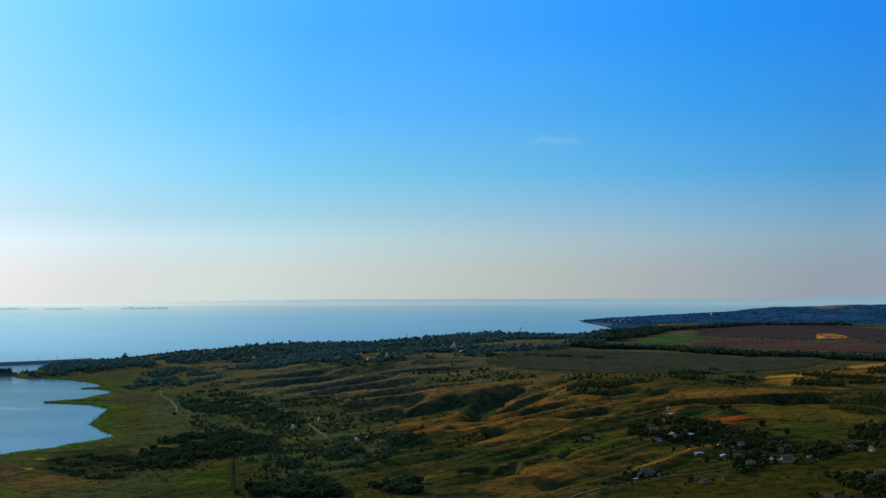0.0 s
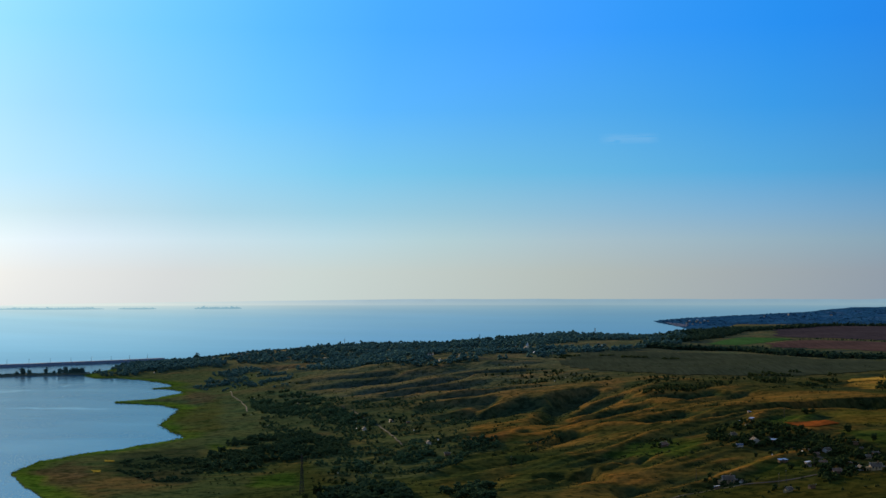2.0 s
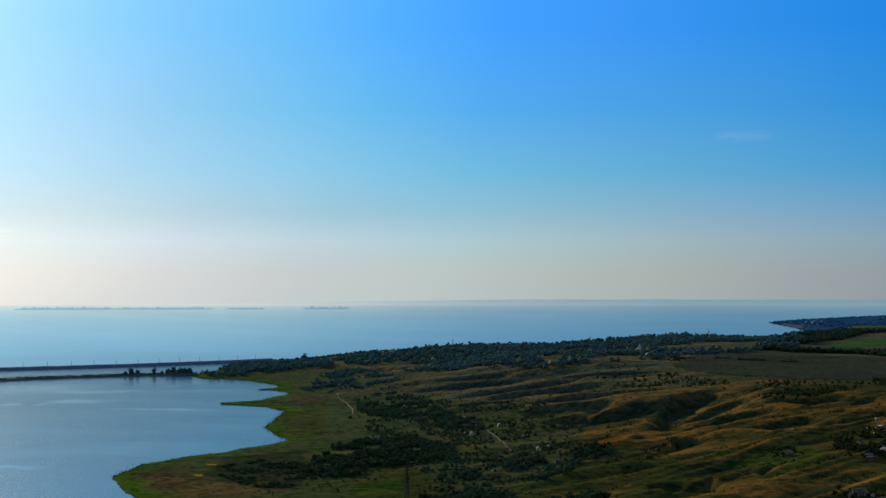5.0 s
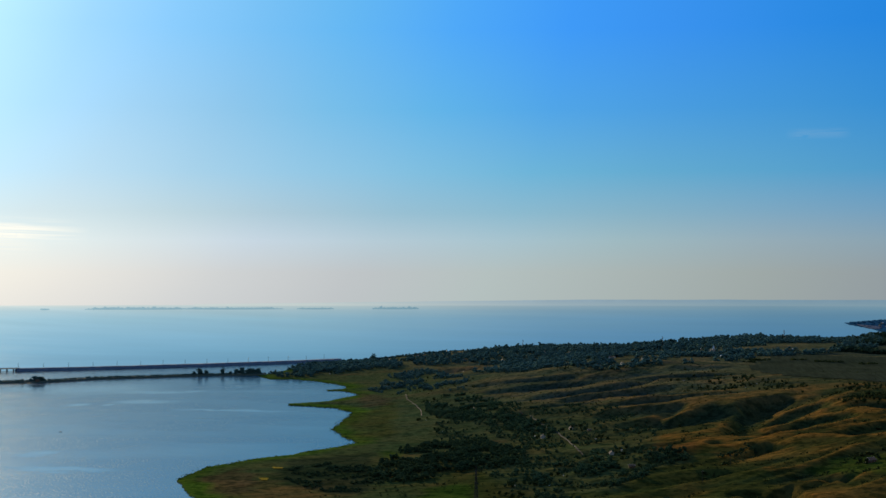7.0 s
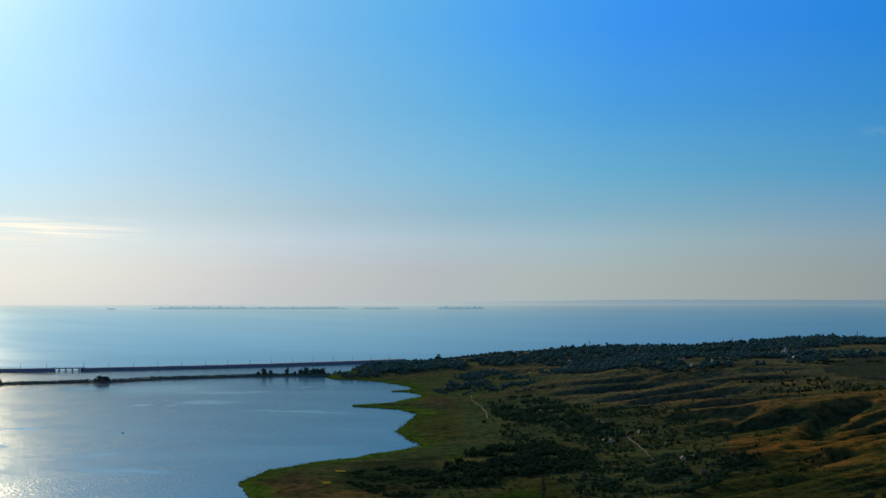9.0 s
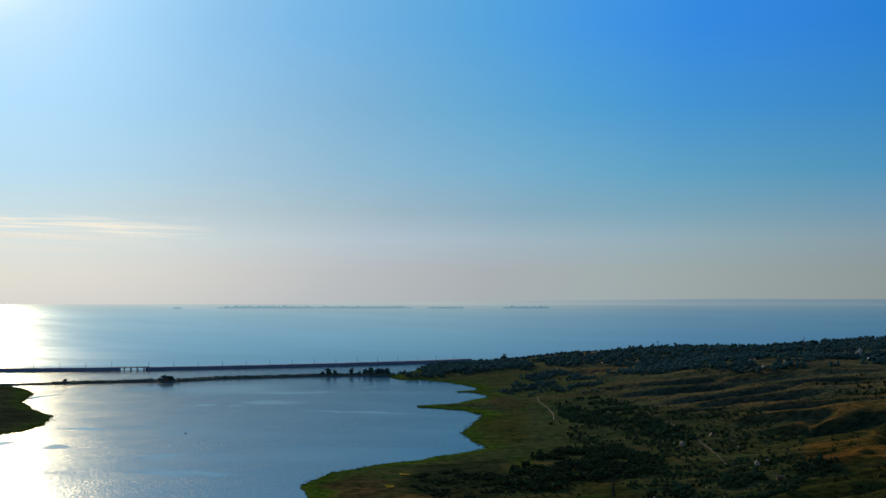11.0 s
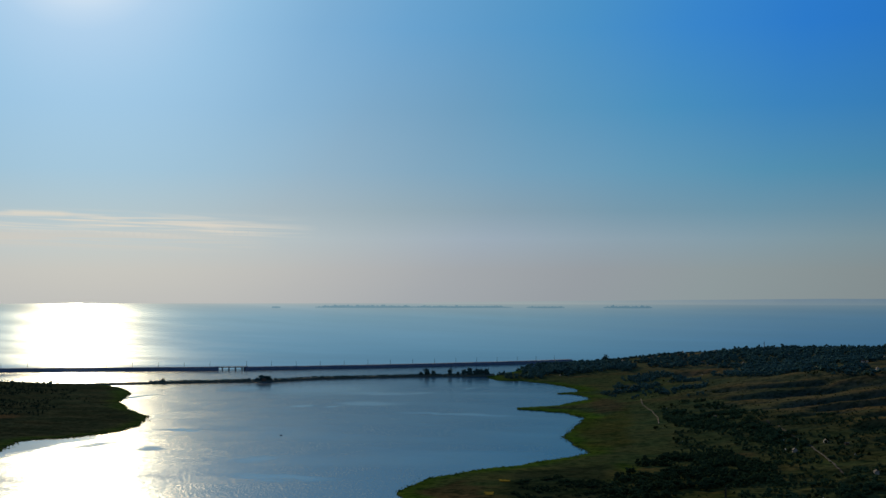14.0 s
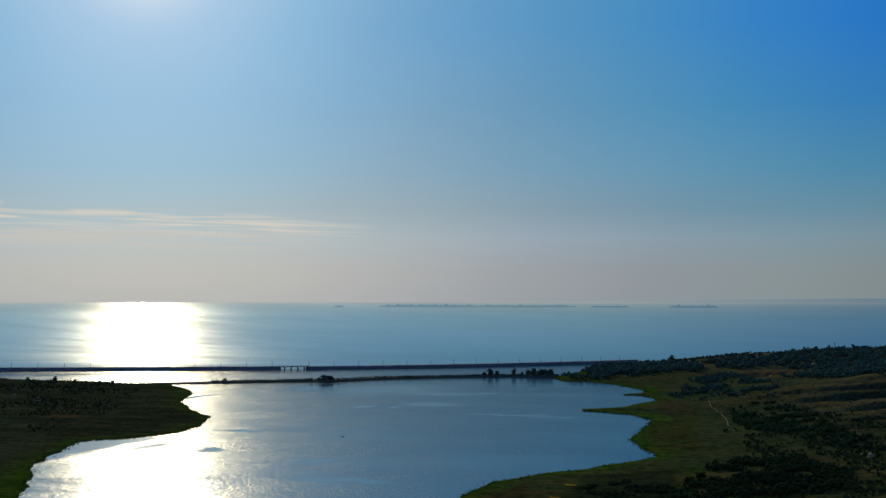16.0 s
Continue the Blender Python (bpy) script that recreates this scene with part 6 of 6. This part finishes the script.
# ---- islands far out ----
def island(az0, az1, tall, label, seed):
    """A low wooded island near the sea's rim."""
    r = 4825.0
    a0, a1 = radians(az0), radians(az1)
    rng = np.random.default_rng(seed)
    n = int((az1 - az0) * 60)
    rows = []
    for k in range(n):
        s = (k + 0.5) / n
        a = a0 + (a1 - a0) * s
        rr = r + rng.uniform(-10, 10)
        edge = min(1, min(s, 1 - s) * 7 + 0.25)
        x, y = rr * math.sin(a), rr * math.cos(a)
        h = tall * edge * rng.uniform(0.5, 1.15) * (0.75 + 0.5 * noise.noise((k * 0.13, seed, 0)))
        rows.append((x, y, sea_level(x, y) - 0.6, max(h, 1.2), rng.uniform(0, 6.28), 1.6))
    top = empty("island", Matrix(), label, "island", "wooded islands near the horizon")
    bm = bmesh.new()
    ring_lo, ring_hi = [], []
    for k in range(40):
        t = k / 40 * 2 * math.pi
        a = (a0 + a1) / 2 + (a1 - a0) / 2 * math.cos(t) * 1.03
        rr = r + 16 * math.sin(t)
        x, y = rr * math.sin(a), rr * math.cos(a)
        ring_lo.append(bm.verts.new((x, y, sea_level(x, y) - 1.0)))
        a = (a0 + a1) / 2 + (a1 - a0) / 2 * math.cos(t) * 0.99
        rr = r + 11 * math.sin(t)
        x, y = rr * math.sin(a), rr * math.cos(a)
        ring_hi.append(bm.verts.new((x, y, sea_level(x, y) + 0.9)))
    for k in range(40):
        bm.faces.new((ring_lo[k], ring_lo[(k + 1) % 40], ring_hi[(k + 1) % 40], ring_hi[k]))
    bm.faces.new(ring_hi)
    # Bank and trees both emit; their haze is painted as glow.
    part("bank", bm, ISLAND_GLOW, top)
    wood = joined("wood", rows, SMALL, ISLAND_GLOW, "blue-green trees with haze painted as glow", "woodland")
    del wood["kind"], wood["category"]
    wood.parent = top


ISLAND_GLOW = hazy_glow("hazy_island_glow", (0.18, 0.345, 0.465))
for az0, az1, tall, seed in [(-11.68, -9.98, 7, 1), (-14.38, -13.03, 4.5, 2), (-18.45, -14.85, 7, 3), (-21.8, -18.2, 8, 4), (-23.32, -23.0, 3, 5)]:
    island(az0, az1, tall, "low wooded island glowing in painted blue haze near the horizon", seed)


# ---- thin clouds ----
def cloud_material(name, colour, size, cover_at, seed):
    m = bpy.data.materials.new(name)
    m.use_nodes = True
    nodes, link = m.node_tree.nodes, m.node_tree.links.new
    nodes.clear()
    coord, mapping, tex = nodes.new("ShaderNodeTexCoord"), nodes.new("ShaderNodeMapping"), nodes.new("ShaderNodeTexNoise")
    mapping.inputs["Scale"].default_value, mapping.inputs["Location"].default_value = (size * 1.4, size * 2.4, 1), (seed, seed * 2.0, 0)
    tex.inputs["Detail"].default_value, tex.inputs["Scale"].default_value, tex.inputs["Distortion"].default_value = 5, 1, 0.6
    link(coord.outputs["UV"], mapping.inputs[0])
    link(mapping.outputs[0], tex.inputs["Vector"])
    ramp = nodes.new("ShaderNodeValToRGB")
    ramp_stops(ramp, [(cover_at, (0, 0, 0)), (cover_at + 0.18, (1, 1, 1))])
    link(tex.outputs["Fac"], ramp.inputs[0])
    att = nodes.new("ShaderNodeAttribute")
    att.attribute_name = "veil"
    thin = nodes.new("ShaderNodeMath")
    thin.operation = "MULTIPLY"
    link(ramp.outputs[0], thin.inputs[0])
    link(att.outputs["Fac"], thin.inputs[1])
    glow, clear, mix, out = nodes.new("ShaderNodeEmission"), nodes.new("ShaderNodeBsdfTransparent"), nodes.new("ShaderNodeMixShader"), nodes.new("ShaderNodeOutputMaterial")
    # The cloud's sunlit tone is given off as glow.
    glow.inputs[0].default_value = (*colour, 1)
    link(thin.outputs[0], mix.inputs[0])
    link(clear.outputs[0], mix.inputs[1])
    link(glow.outputs[0], mix.inputs[2])
    link(mix.outputs[0], out.inputs[0])
    return m


def cloud(az0, az1, low, high, tilt, material, most, label):
    """A thin veil of cloud: a glowing sheet of sky far out, fading to its edges. low, high: its rise over the eye."""
    r, n, m = 4600.0, 60, 14
    bm = bmesh.new()
    uv, veil = bm.loops.layers.uv.new("UVMap"), bm.verts.layers.float.new("veil")
    grid = []
    for i in range(n + 1):
        s = i / n
        a = radians(az0 + (az1 - az0) * s)
        row = []
        for j in range(m + 1):
            t = j / m
            e = low + (high - low) * t + tilt * (s - 0.5)
            v = bm.verts.new((r * math.sin(a), r * math.cos(a), 120 * K + r * e ))
            v[veil] = most * min(1, 5 * min(s, 1 - s)) * math.sin(math.pi * t) ** 1.3
            row.append((v, s, t))
        grid.append(row)
    for a, b in zip(grid, grid[1:]):
        for p, q, u, w in zip(a, b, b[1:], a[1:]):
            f = bm.faces.new([k[0] for k in (p, q, u, w)])
            for loop, k in zip(f.loops, (p, q, u, w)):
                loop[uv].uv = (k[1], k[2])
    return tagged(part("cloud", bm, material), label, "cloud", kind="structure")


VEIL = cloud_material("warm_cloud", (1.75, 1.53, 1.20), 2.6, 0.43, 3.1)
cloud(-41, -21.6, 0.0285, 0.0455, -0.010, VEIL, 1.0, "thin streaky sunlit cloud low over the sea")
cloud(-41, -23.0, 0.0195, 0.0345, -0.006, cloud_material("pale_cloud", (1.52, 1.35, 1.09), 1.9, 0.36, 9.4), 0.75, "long pale cloud sheet under the higher veil")
SLIVER = cloud_material("bright_cloud", (1.75, 1.55, 1.2), 1.2, 0.28, 5.2)
cloud(-32.5, -30.0, 0.0388, 0.0438, -0.001, SLIVER, 0.75, "small bright cloud sliver over the veil")
cloud(-37.5, -34.4, 0.0445, 0.0495, -0.001, SLIVER, 0.6, "small bright cloud sliver over the veil")
cloud(3.0, 5.3, 0.0885, 0.0965, 0.0, cloud_material("faint_cloud", (0.45, 0.66, 0.85), 2.0, 0.32, 7.7), 0.15, "faint wisp of high cloud")
